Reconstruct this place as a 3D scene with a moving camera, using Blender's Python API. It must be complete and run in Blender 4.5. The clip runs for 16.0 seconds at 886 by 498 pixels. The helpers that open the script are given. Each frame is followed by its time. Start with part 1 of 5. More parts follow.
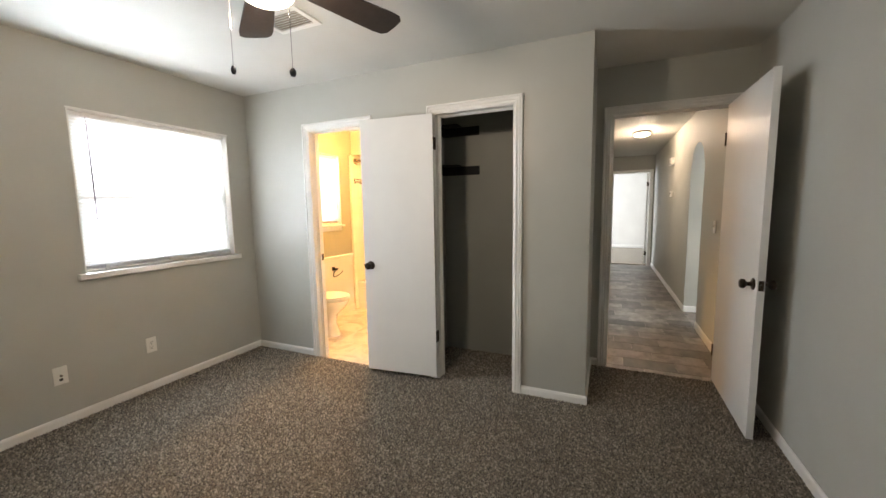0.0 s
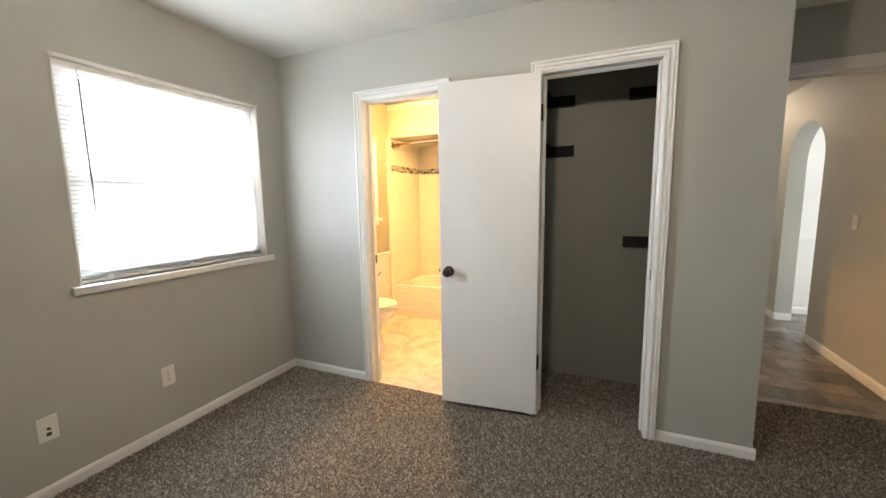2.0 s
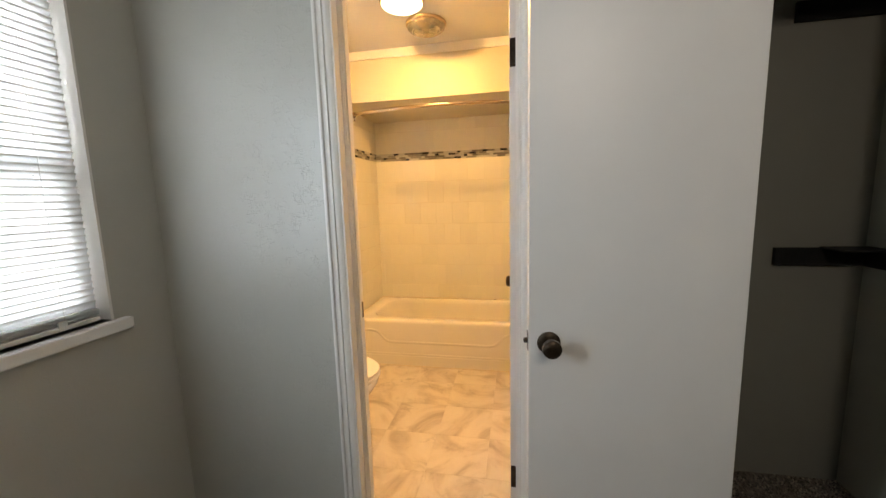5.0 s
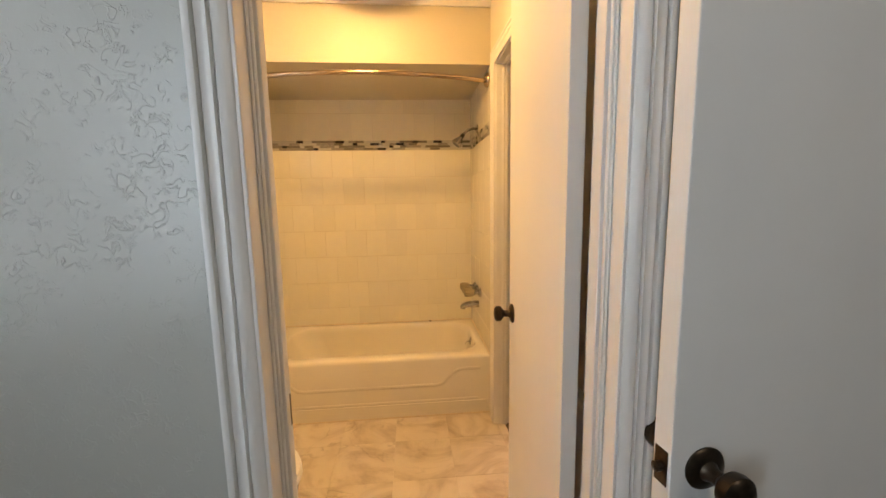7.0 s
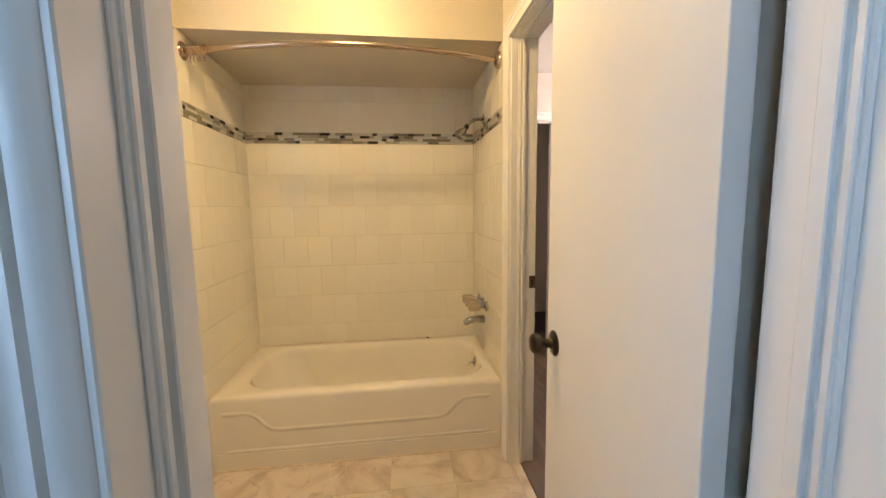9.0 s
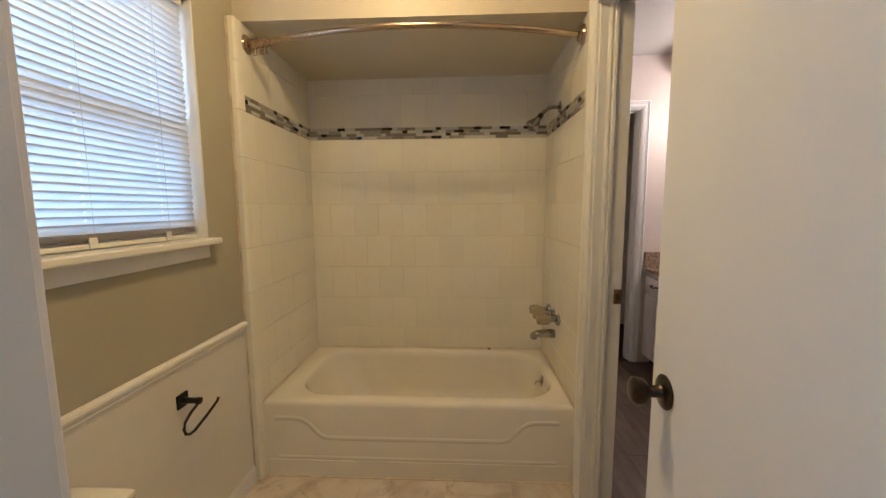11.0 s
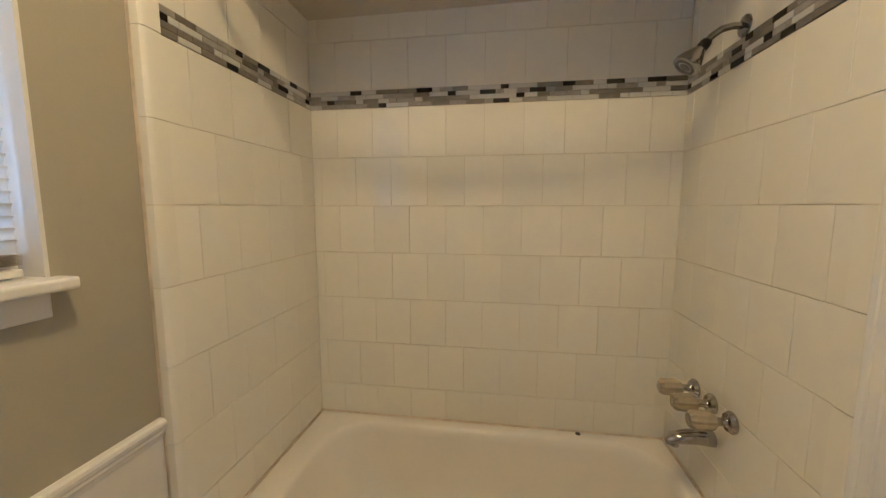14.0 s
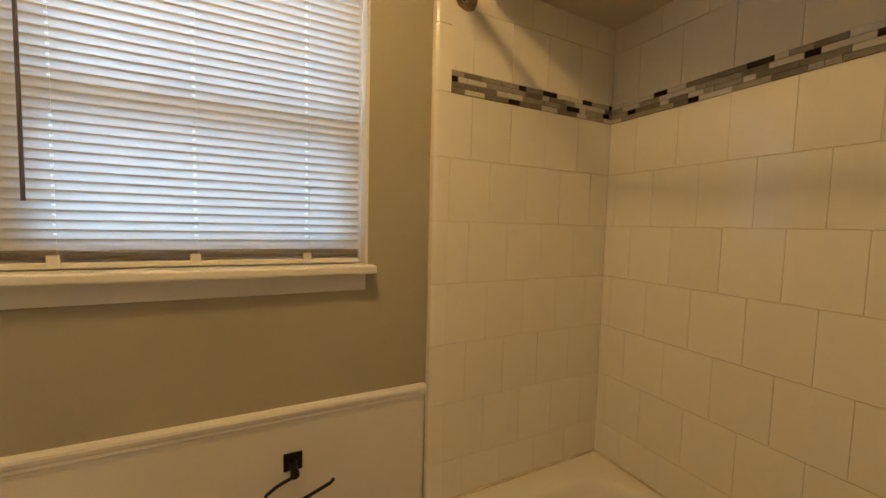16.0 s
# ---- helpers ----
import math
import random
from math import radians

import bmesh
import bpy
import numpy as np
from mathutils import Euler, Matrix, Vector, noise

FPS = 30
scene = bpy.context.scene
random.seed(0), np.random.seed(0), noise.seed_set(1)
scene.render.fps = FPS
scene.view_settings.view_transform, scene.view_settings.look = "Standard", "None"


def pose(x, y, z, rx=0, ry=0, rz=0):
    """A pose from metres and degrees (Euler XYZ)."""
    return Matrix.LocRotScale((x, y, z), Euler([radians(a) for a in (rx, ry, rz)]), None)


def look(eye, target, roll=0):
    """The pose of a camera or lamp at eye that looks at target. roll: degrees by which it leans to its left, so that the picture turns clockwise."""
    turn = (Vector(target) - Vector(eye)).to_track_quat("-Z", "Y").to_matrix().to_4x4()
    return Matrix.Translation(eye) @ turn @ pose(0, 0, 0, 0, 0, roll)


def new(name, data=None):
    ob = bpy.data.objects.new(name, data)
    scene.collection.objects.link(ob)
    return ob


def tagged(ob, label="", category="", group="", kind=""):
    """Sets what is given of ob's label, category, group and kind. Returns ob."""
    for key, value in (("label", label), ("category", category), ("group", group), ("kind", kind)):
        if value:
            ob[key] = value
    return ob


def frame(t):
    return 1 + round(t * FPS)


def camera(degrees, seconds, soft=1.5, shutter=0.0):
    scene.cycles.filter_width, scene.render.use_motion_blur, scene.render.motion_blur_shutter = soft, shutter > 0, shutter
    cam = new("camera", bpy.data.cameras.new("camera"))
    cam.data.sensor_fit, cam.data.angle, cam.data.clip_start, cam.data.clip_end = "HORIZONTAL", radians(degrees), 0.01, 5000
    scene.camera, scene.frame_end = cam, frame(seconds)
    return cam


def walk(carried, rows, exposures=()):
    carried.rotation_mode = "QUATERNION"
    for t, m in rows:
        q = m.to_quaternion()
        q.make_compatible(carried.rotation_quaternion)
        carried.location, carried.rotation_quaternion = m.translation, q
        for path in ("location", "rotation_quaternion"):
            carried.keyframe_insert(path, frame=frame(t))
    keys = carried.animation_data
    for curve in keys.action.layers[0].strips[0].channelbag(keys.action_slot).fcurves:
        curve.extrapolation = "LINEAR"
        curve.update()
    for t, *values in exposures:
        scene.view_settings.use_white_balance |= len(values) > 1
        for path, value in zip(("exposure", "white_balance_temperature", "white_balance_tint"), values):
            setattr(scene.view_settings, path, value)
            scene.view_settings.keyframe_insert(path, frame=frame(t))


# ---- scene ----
cam = camera(99.6, 16.0)
PATH = [
    (0, (-0.282, 0.198, 1.349), (-1.081, 2.018, 1.129), -0.9),
    (0.5, (-0.427, 0.258, 1.333), (-1.218, 2.081, 1.101), -0.8),
    (1, (-0.65, 0.354, 1.328), (-1.431, 2.18, 1.093), -0.7),
    (1.5, (-0.881, 0.44, 1.325), (-1.661, 2.264, 1.078), -0.7),
    (2, (-1.125, 0.552, 1.335), (-1.909, 2.374, 1.081), -0.8),
    (2.5, (-1.336, 0.693, 1.325), (-2.103, 2.521, 1.063), -0.8),
    (3, (-1.554, 0.873, 1.343), (-2.264, 2.722, 1.07), -0.7),
    (5.5, (-2.199, 1.769, 1.326), (-2.485, 3.73, 1.057), -1.5),
    (6, (-2.306, 1.94, 1.324), (-2.478, 3.914, 1.057), -1.1),
    (6.5, (-2.39, 2.08, 1.313), (-2.39, 4.064, 1.055), -0.8),
    (7, (-2.433, 2.201, 1.305), (-2.261, 4.177, 1.048), -1.0),
    (7.5, (-2.427, 2.334, 1.295), (-2.182, 4.302, 1.038), -1.1),
    (8, (-2.447, 2.426, 1.284), (-2.189, 4.395, 1.04), -1.0),
    (8.5, (-2.482, 2.488, 1.274), (-2.229, 4.458, 1.039), -0.9),
    (9, (-2.488, 2.542, 1.268), (-2.246, 4.514, 1.045), -0.8),
    (11.5, (-2.479, 2.848, 1.265), (-2.668, 4.826, 1.043), -0.2),
    (12, (-2.525, 2.996, 1.276), (-2.791, 4.965, 1.047), -0.2),
    (12.5, (-2.508, 3.183, 1.277), (-2.82, 5.145, 1.047), -0.2),
    (13, (-2.496, 3.352, 1.313), (-2.808, 5.314, 1.082), -0.1),
    (13.5, (-2.539, 3.461, 1.306), (-2.842, 5.423, 1.067), -0.1),
    (14, (-2.624, 3.583, 1.283), (-2.925, 5.548, 1.058), -0.0),
    (14.5, (-2.678, 3.66, 1.278), (-3.15, 5.595, 1.097), 0.1),
    (15, (-2.609, 3.738, 1.285), (-3.584, 5.476, 1.111), 0.7),
    (15.5, (-2.485, 3.818, 1.268), (-4.036, 5.076, 1.152), 0.9),
    (16, (-2.359, 3.863, 1.276), (-4.146, 4.751, 1.146), 1.4),
]
walk(cam, [(t, look(eye, target, roll)) for t, eye, target, roll in PATH],
     exposures=[(0, 0.38, 7000, 16), (1.5, 0.41, 6950, 15), (3, 0.01, 6850, 15), (5.5, -0.65, 6950, 15), (6.5, -0.79, 6950, 16),
                (7.5, -0.96, 6200, 13), (8.5, -0.88, 5130, 8), (9, -0.91, 4980, 7), (11.5, -1.65, 4600, 7), (12, -1.65, 5450, 7),
                (12.5, -1.73, 5550, 6), (13, -1.66, 5500, 8), (13.5, -1.61, 4950, 8), (14, -1.41, 4300, 8), (14.5, -1.31, 4100, 8),
                (15, -1.55, 5000, 7), (15.5, -1.68, 5050, 6), (16, -1.90, 5750, 7)])

# ---- world and large lights ----
world = bpy.data.worlds.new("overcast")
scene.world = world
world.use_nodes = True
wt = world.node_tree
sky = wt.nodes.new("ShaderNodeTexSky")
sky.sky_type = "NISHITA"
sky.sun_disc = False
sky.sun_elevation = radians(40)
sky.sun_rotation = radians(250)
wt.links.new(sky.outputs[0], wt.nodes["Background"].inputs[0])
wt.nodes["Background"].inputs[1].default_value = 0.08


def lamp(name, kind, m, watts, color, size=0.05, size_y=None):
    data = bpy.data.lights.new(name, kind)
    data.energy, data.color = watts, color
    if kind == "AREA":
        data.shape = "RECTANGLE" if size_y else "SQUARE"
        data.size = size
        if size_y:
            data.size_y = size_y
    elif kind == "SUN":
        data.angle = size
    else:
        data.shadow_soft_size = size
    ob = new(name, data)
    ob.matrix_world = m
    return ob


lamp("sun", "SUN", look((-20, 6, 16), (0, 2, 0)), 1.0, (1.0, 0.96, 0.9), radians(12))
DAY = (0.80, 0.91, 1.0)
XL_IN = -3.436     # just inside the bedroom blind
WARM = (1.0, 0.56, 0.17)
# area lamps outside the windows stand in for daylight
lamp("bedroom_window_daylight", "AREA", look((-4.2, 2.0, 1.65), (0, 2.035, 1.45)), 350, (0.88, 0.95, 1.0), 1.9, 1.9)
# added fill strip on the room side of the blind, not a real source
lamp("bedroom_window_skylight", "AREA", look((XL_IN, 1.504, 1.50), (XL_IN + 1.0, 1.504, 1.45)), 27, (0.71, 0.87, 1.0), 0.022, 0.98)
lamp("bath_window_daylight", "AREA", look((-4.1, 3.736, 1.75), (0, 3.736, 1.55)), 62, (0.60, 0.82, 1.0), 1.7, 1.7)
# added lamps at unseen openings brighten the far and side rooms
lamp("far_room_daylight", "AREA", look((-2.9, 11.6, 1.5), (0, 11.6, 1.2)), 160, DAY, 1.4, 1.2)
lamp("side_room_daylight", "AREA", look((4.36, 4.9, 1.5), (0, 4.9, 1.3)), 120, DAY, 1.2, 1.2)
# lit fittings
lamp("fan_bulb", "POINT", pose(-1.435, 1.27, 2.10), 29, (1.0, 0.88, 0.725), 0.07)
lamp("bath_bulb", "POINT", pose(-2.72, 3.767, 2.405), 70, WARM, 0.035)
lamp("bath_dome_light", "AREA", look((-2.72, 3.767, 2.371), (-2.72, 3.767, 0)), 34, WARM, 0.22)
lamp("hall_bulb", "POINT", pose(0.15, 6.57, 2.345), 30, (1.0, 0.8, 0.6), 0.08)
for ly in (4.94, 5.21, 5.48):
    lamp("vanity_bulb", "POINT", pose(-0.56, ly, 2.02), 40, (1.0, 0.66, 0.45), 0.04)

# ---- materials ----


def nodes_of(name):
    m = bpy.data.materials.new(name)
    m.use_nodes = True
    nt = m.node_tree
    return m, nt, nt.nodes["Principled BSDF"]


def noise_node(nt, scale, detail=4, rough=0.55, vec=None, coords="Object"):
    n = nt.nodes.new("ShaderNodeTexNoise")
    n.inputs["Scale"].default_value = scale
    n.inputs["Detail"].default_value = detail
    n.inputs["Roughness"].default_value = rough
    tc = nt.nodes.new("ShaderNodeTexCoord")
    nt.links.new(vec if vec else tc.outputs[coords], n.inputs["Vector"])
    return n


def ramp_node(nt, fac, stops):
    r = nt.nodes.new("ShaderNodeValToRGB")
    e = r.color_ramp.elements
    while len(e) < len(stops):
        e.new(0.5)
    for el, (p, c) in zip(e, stops):
        el.position = p
        el.color = (*c, 1) if len(c) == 3 else c
    nt.links.new(fac, r.inputs[0])
    return r


def mix_node(nt, fac, a, b, kind="MIX"):
    m = nt.nodes.new("ShaderNodeMix")
    m.data_type, m.blend_type = "RGBA", kind
    for sock, v in ((m.inputs[0], fac), (m.inputs[6], a), (m.inputs[7], b)):
        if hasattr(v, "is_linked"):
            nt.links.new(v, sock)
        elif isinstance(v, tuple):
            sock.default_value = (*v, 1)
        else:
            sock.default_value = v
    return m.outputs[2]


def bump_node(nt, height, strength, distance, normal=None):
    b = nt.nodes.new("ShaderNodeBump")
    b.inputs["Strength"].default_value = strength
    b.inputs["Distance"].default_value = distance
    nt.links.new(height, b.inputs["Height"])
    if normal:
        nt.links.new(normal, b.inputs["Normal"])
    return b.outputs[0]


def scaled(c, k):
    return tuple(min(1.0, v * k) for v in c)


def plain(name, color, rough=0.5, metal=0.0, vary=0.06, scale=9.0, bump=0.0, bump_scale=150.0, coat=0.0):
    """Painted, moulded or metal surface with a slight unevenness of tone, gloss and relief."""
    m, nt, p = nodes_of(name)
    n = noise_node(nt, scale, 5)
    r = ramp_node(nt, n.outputs[0], [(0.3, scaled(color, 1 - vary)), (0.7, scaled(color, 1 + vary))])
    nt.links.new(r.outputs[0], p.inputs["Base Color"])
    n2 = noise_node(nt, scale * 4, 3)
    mr = nt.nodes.new("ShaderNodeMapRange")
    mr.inputs["To Min"].default_value = max(0.02, rough * 0.85)
    mr.inputs["To Max"].default_value = min(1.0, rough * 1.15)
    nt.links.new(n2.outputs[0], mr.inputs["Value"])
    nt.links.new(mr.outputs[0], p.inputs["Roughness"])
    p.inputs["Metallic"].default_value = metal
    p.inputs["Coat Weight"].default_value = coat
    if bump:
        n3 = noise_node(nt, bump_scale, 3)
        nt.links.new(bump_node(nt, n3.outputs[0], bump, 0.002), p.inputs["Normal"])
    return m


def wall_paint(name, color, rough=0.42, patch=0.16, trowelled=None, gloss=0.5):
    """Latex paint over a hand-trowelled, blotchy plaster texture."""
    m, nt, p = nodes_of(name)
    n = noise_node(nt, 1.7, 4)
    r = ramp_node(nt, n.outputs[0], [(0.3, scaled(color, 0.95)), (0.7, scaled(color, 1.04))])
    nt.links.new(r.outputs[0], p.inputs["Base Color"])
    p.inputs["Roughness"].default_value = rough
    p.inputs["Specular IOR Level"].default_value = gloss
    curl = noise_node(nt, 46, 2, 0.5)
    curl.inputs["Distortion"].default_value = 0.9
    ridge = ramp_node(nt, curl.outputs[0], [(0.455, (0, 0, 0)), (0.495, (1, 1, 1)), (0.515, (0.25, 0.25, 0.25)), (0.60, (0, 0, 0))])
    gate = noise_node(nt, 27, 3, 0.6)
    gr = ramp_node(nt, gate.outputs[0], [(0.465, (0, 0, 0)), (0.585, (1, 1, 1))])
    mul = mix_node(nt, 1.0, ridge.outputs[0], gr.outputs[0], "MULTIPLY")
    height = mul
    if trowelled:
        # a rough hand-patched stretch of plaster between x0 and x1, fading out over soft, else smoother
        x0, x1, soft = trowelled
        tc = nt.nodes.new("ShaderNodeTexCoord")
        sep = nt.nodes.new("ShaderNodeSeparateXYZ")
        nt.links.new(tc.outputs["Object"], sep.inputs[0])
        masks = []
        for a, b in ((x0 - soft, x0 + soft), (x1 + soft, x1 - soft)):
            mr = nt.nodes.new("ShaderNodeMapRange")
            mr.inputs["From Min"].default_value, mr.inputs["From Max"].default_value = a, b
            mr.inputs["To Min"].default_value, mr.inputs["To Max"].default_value = 0.22, 1.0
            nt.links.new(sep.outputs["X"], mr.inputs["Value"])
            masks.append(mr.outputs[0])
        height = mix_node(nt, 1.0, mix_node(nt, 1.0, mul, masks[0], "MULTIPLY"), masks[1], "MULTIPLY")
    b1 = bump_node(nt, height, patch, 0.0034)
    fine = noise_node(nt, 260, 3)
    b2 = bump_node(nt, fine.outputs[0], 0.12, 0.001, b1)
    nt.links.new(b2, p.inputs["Normal"])
    return m


GREIGE = wall_paint("greige_wall_paint", (0.455, 0.455, 0.415), 0.6, 0.16, None, 0.3)
GREIGE_PATCHED = wall_paint("greige_paint_over_patched_plaster", (0.455, 0.455, 0.415), 0.36, 0.44, (-3.12, -2.1, 0.15), 0.85)
CEIL = wall_paint("ceiling_paint", (0.60, 0.59, 0.55), 0.7, 0.14)
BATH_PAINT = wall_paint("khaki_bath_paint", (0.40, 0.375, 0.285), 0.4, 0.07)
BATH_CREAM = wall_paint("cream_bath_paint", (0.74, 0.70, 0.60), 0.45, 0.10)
# bath cream darkened and warmed so the soffit looks dimmer under the lamp
SOFFIT_PAINT = wall_paint("dimmed_cream_soffit", (0.58, 0.53, 0.415), 0.5, 0.10)
PINKISH = wall_paint("pale_vanity_paint", (0.62, 0.56, 0.50), 0.45, 0.10)
FARWHITE = wall_paint("white_room_paint", (0.74, 0.73, 0.70), 0.5, 0.1)
# wall greige with the closet's dim shade put into its colour
CLOSET = wall_paint("shade_darkened_closet_greige", (0.28, 0.28, 0.25), 0.5, 0.14)
TRIM = plain("white_trim_paint", (0.78, 0.77, 0.74), 0.32, vary=0.03, bump=0.06, bump_scale=70)
DOOR = plain("white_door_paint", (0.74, 0.735, 0.71), 0.38, vary=0.03, scale=3, bump=0.08, bump_scale=90)
WAINSCOT = plain("white_wainscot_paint", (0.72, 0.70, 0.66), 0.4, vary=0.03, scale=3, bump=0.05)
BRONZE = plain("oil_rubbed_bronze", (0.060, 0.045, 0.032), 0.32, 0.9, 0.35, 60)
BLACK = plain("matte_black_metal", (0.012, 0.012, 0.014), 0.35, 0.5, 0.2, 30)
CHROME = plain("worn_chrome", (0.42, 0.415, 0.41), 0.14, 1.0, 0.08, 40)
NICKEL = plain("brushed_warm_nickel", (0.50, 0.40, 0.29), 0.24, 1.0, 0.08, 50)
DARKWOOD = plain("dark_walnut_blade", (0.014, 0.008, 0.006), 0.55, 0, 0.3, 14)
SHELFBLACK = plain("black_painted_cleat", (0.007, 0.007, 0.007), 0.85, 0, 0.3, 20, 0.1)
PLASTIC = plain("white_plastic", (0.78, 0.77, 0.73), 0.3, vary=0.02)
SLOT = plain("dark_slot", (0.03, 0.03, 0.03), 0.6)
ENAMEL = plain("porcelain_enamel", (0.80, 0.765, 0.69), 0.10, vary=0.03, scale=2.5, coat=0.5)
CERAMIC = plain("white_ceramic", (0.82, 0.80, 0.75), 0.08, vary=0.02, coat=0.5)
GROUT = plain("beige_grout", (0.76, 0.70, 0.595), 0.85, vary=0.15, scale=30, bump=0.3)
TILE_GROUT = plain("brown_stained_tile_grout", (0.64, 0.555, 0.425), 0.9, vary=0.25, scale=14, bump=0.3)
CAULK = plain("aged_caulk", (0.66, 0.56, 0.42), 0.6, vary=0.2, scale=25)
CABINET = plain("white_brushed_cabinet_paint", (0.70, 0.67, 0.63), 0.42, vary=0.06, scale=6, bump=0.15, bump_scale=60)
WINDOWFRAME = plain("white_vinyl_frame", (0.80, 0.80, 0.79), 0.35, vary=0.02)
# brown that paints the shade between stacked slats and behind the vent
SHADE_BROWN = plain("painted_slat_and_vent_shade", (0.34, 0.30, 0.25), 0.7)


def glow(name, color, strength):
    m, nt, p = nodes_of(name)
    p.inputs["Base Color"].default_value = (*color, 1)
    p.inputs["Emission Color"].default_value = (*color, 1)
    p.inputs["Emission Strength"].default_value = strength
    return m


def glass(name, color=(1, 1, 1), rough=0.0):
    m, nt, p = nodes_of(name)
    p.inputs["Base Color"].default_value = (*color, 1)
    p.inputs["Transmission Weight"].default_value = 1.0
    p.inputs["Roughness"].default_value = rough
    p.inputs["IOR"].default_value = 1.45
    return m


LIT_GLASS = glow("lit_opal_glass", (1.0, 0.9, 0.75), 9.0)
LIT_WARM = glow("lit_warm_glass", (1.0, 0.78, 0.45), 8.0)
SKYGLOW = glow("overcast_sky_backdrop", (0.86, 0.93, 1.0), 1.6)
PANE = glass("window_glass")
ACRYLIC = plain("yellowed_acrylic", (0.66, 0.59, 0.43), 0.14, vary=0.12, scale=40, coat=0.6)
ACRYLIC.node_tree.nodes["Principled BSDF"].inputs["Transmission Weight"].default_value = 0.55
RIBBED = plain("pressed_lens_glass", (0.60, 0.54, 0.44), 0.05, vary=0.1, scale=30, coat=1.0)
RIBBED.node_tree.nodes["Principled BSDF"].inputs["Transmission Weight"].default_value = 0.93


def mirror_material():
    m, nt, p = nodes_of("mirror_silver")
    p.inputs["Base Color"].default_value = (0.86, 0.88, 0.85, 1)
    p.inputs["Metallic"].default_value = 1.0
    p.inputs["Roughness"].default_value = 0.015
    return m


MIRROR = mirror_material()


def slat_material():
    m, nt, p = nodes_of("translucent_vinyl_slat")
    p.inputs["Base Color"].default_value = (0.82, 0.82, 0.80, 1)
    p.inputs["Roughness"].default_value = 0.4
    tr = nt.nodes.new("ShaderNodeBsdfTranslucent")
    tr.inputs[0].default_value = (0.80, 0.84, 0.87, 1)
    mx = nt.nodes.new("ShaderNodeMixShader")
    mx.inputs[0].default_value = 0.38
    nt.links.new(p.outputs[0], mx.inputs[1])
    nt.links.new(tr.outputs[0], mx.inputs[2])
    nt.links.new(mx.outputs[0], nt.nodes["Material Output"].inputs[0])
    return m


SLAT = slat_material()


def carpet_material(name="speckled_taupe_carpet", tuft=False):
    m, nt, p = nodes_of(name)
    a = noise_node(nt, 95, 3, 0.7)
    if tuft:
        a = nt.nodes.new("ShaderNodeNewGeometry")
    r = ramp_node(nt, a.outputs["Random Per Island"] if tuft else a.outputs[0], [(0.1 if tuft else 0.36, (0.075, 0.058, 0.042)), (0.4 if tuft else 0.47, (0.20, 0.165, 0.122)), (0.7 if tuft else 0.55, (0.325, 0.275, 0.21)), (0.95 if tuft else 0.66, (0.66, 0.575, 0.46))])
    big = noise_node(nt, 2.2, 4)
    br = ramp_node(nt, big.outputs[0], [(0.3, (0.84, 0.84, 0.84)), (0.7, (1.0, 1.0, 1.0))])
    col = mix_node(nt, 1.0, r.outputs[0], br.outputs[0], "MULTIPLY")
    nt.links.new(col, p.inputs["Base Color"])
    p.inputs["Roughness"].default_value = 0.95
    p.inputs["Specular IOR Level"].default_value = 0.1
    p.inputs["Sheen Weight"].default_value = 0.25
    h = noise_node(nt, 160, 4, 0.7)
    nt.links.new(bump_node(nt, h.outputs[0], 1.0, 0.012), p.inputs["Normal"])
    return m


CARPET = carpet_material()
PILE = carpet_material("taupe_carpet_pile", True)


def object_vary(nt, lo, hi):
    oi = nt.nodes.new("ShaderNodeObjectInfo")
    mr = nt.nodes.new("ShaderNodeMapRange")
    mr.inputs["To Min"].default_value, mr.inputs["To Max"].default_value = lo, hi
    nt.links.new(oi.outputs["Random"], mr.inputs["Value"])
    return oi, mr.outputs[0]


def tile_material():
    m, nt, p = nodes_of("glazed_cream_wall_tile")
    oi, v = object_vary(nt, 0.965, 1.02)
    n = noise_node(nt, 6, 3)
    r = ramp_node(nt, n.outputs[0], [(0.3, (0.775, 0.75, 0.66)), (0.7, (0.815, 0.79, 0.70))])
    mul = nt.nodes.new("ShaderNodeVectorMath")
    mul.operation = "SCALE"
    nt.links.new(r.outputs[0], mul.inputs[0])
    nt.links.new(v, mul.inputs["Scale"])
    nt.links.new(mul.outputs[0], p.inputs["Base Color"])
    p.inputs["Roughness"].default_value = 0.07
    w = noise_node(nt, 9, 2)
    nt.links.new(bump_node(nt, w.outputs[0], 0.07, 0.002), p.inputs["Normal"])
    return m


TILE = tile_material()
MOSAICS = [plain("black_glass_mosaic", (0.012, 0.011, 0.012), 0.08, vary=0.2),
           plain("grey_stone_mosaic", (0.30, 0.285, 0.25), 0.35, vary=0.15, scale=40),
           plain("taupe_stone_mosaic", (0.17, 0.155, 0.13), 0.4, vary=0.15, scale=40),
           plain("pale_glass_mosaic", (0.60, 0.60, 0.56), 0.12, vary=0.06)]


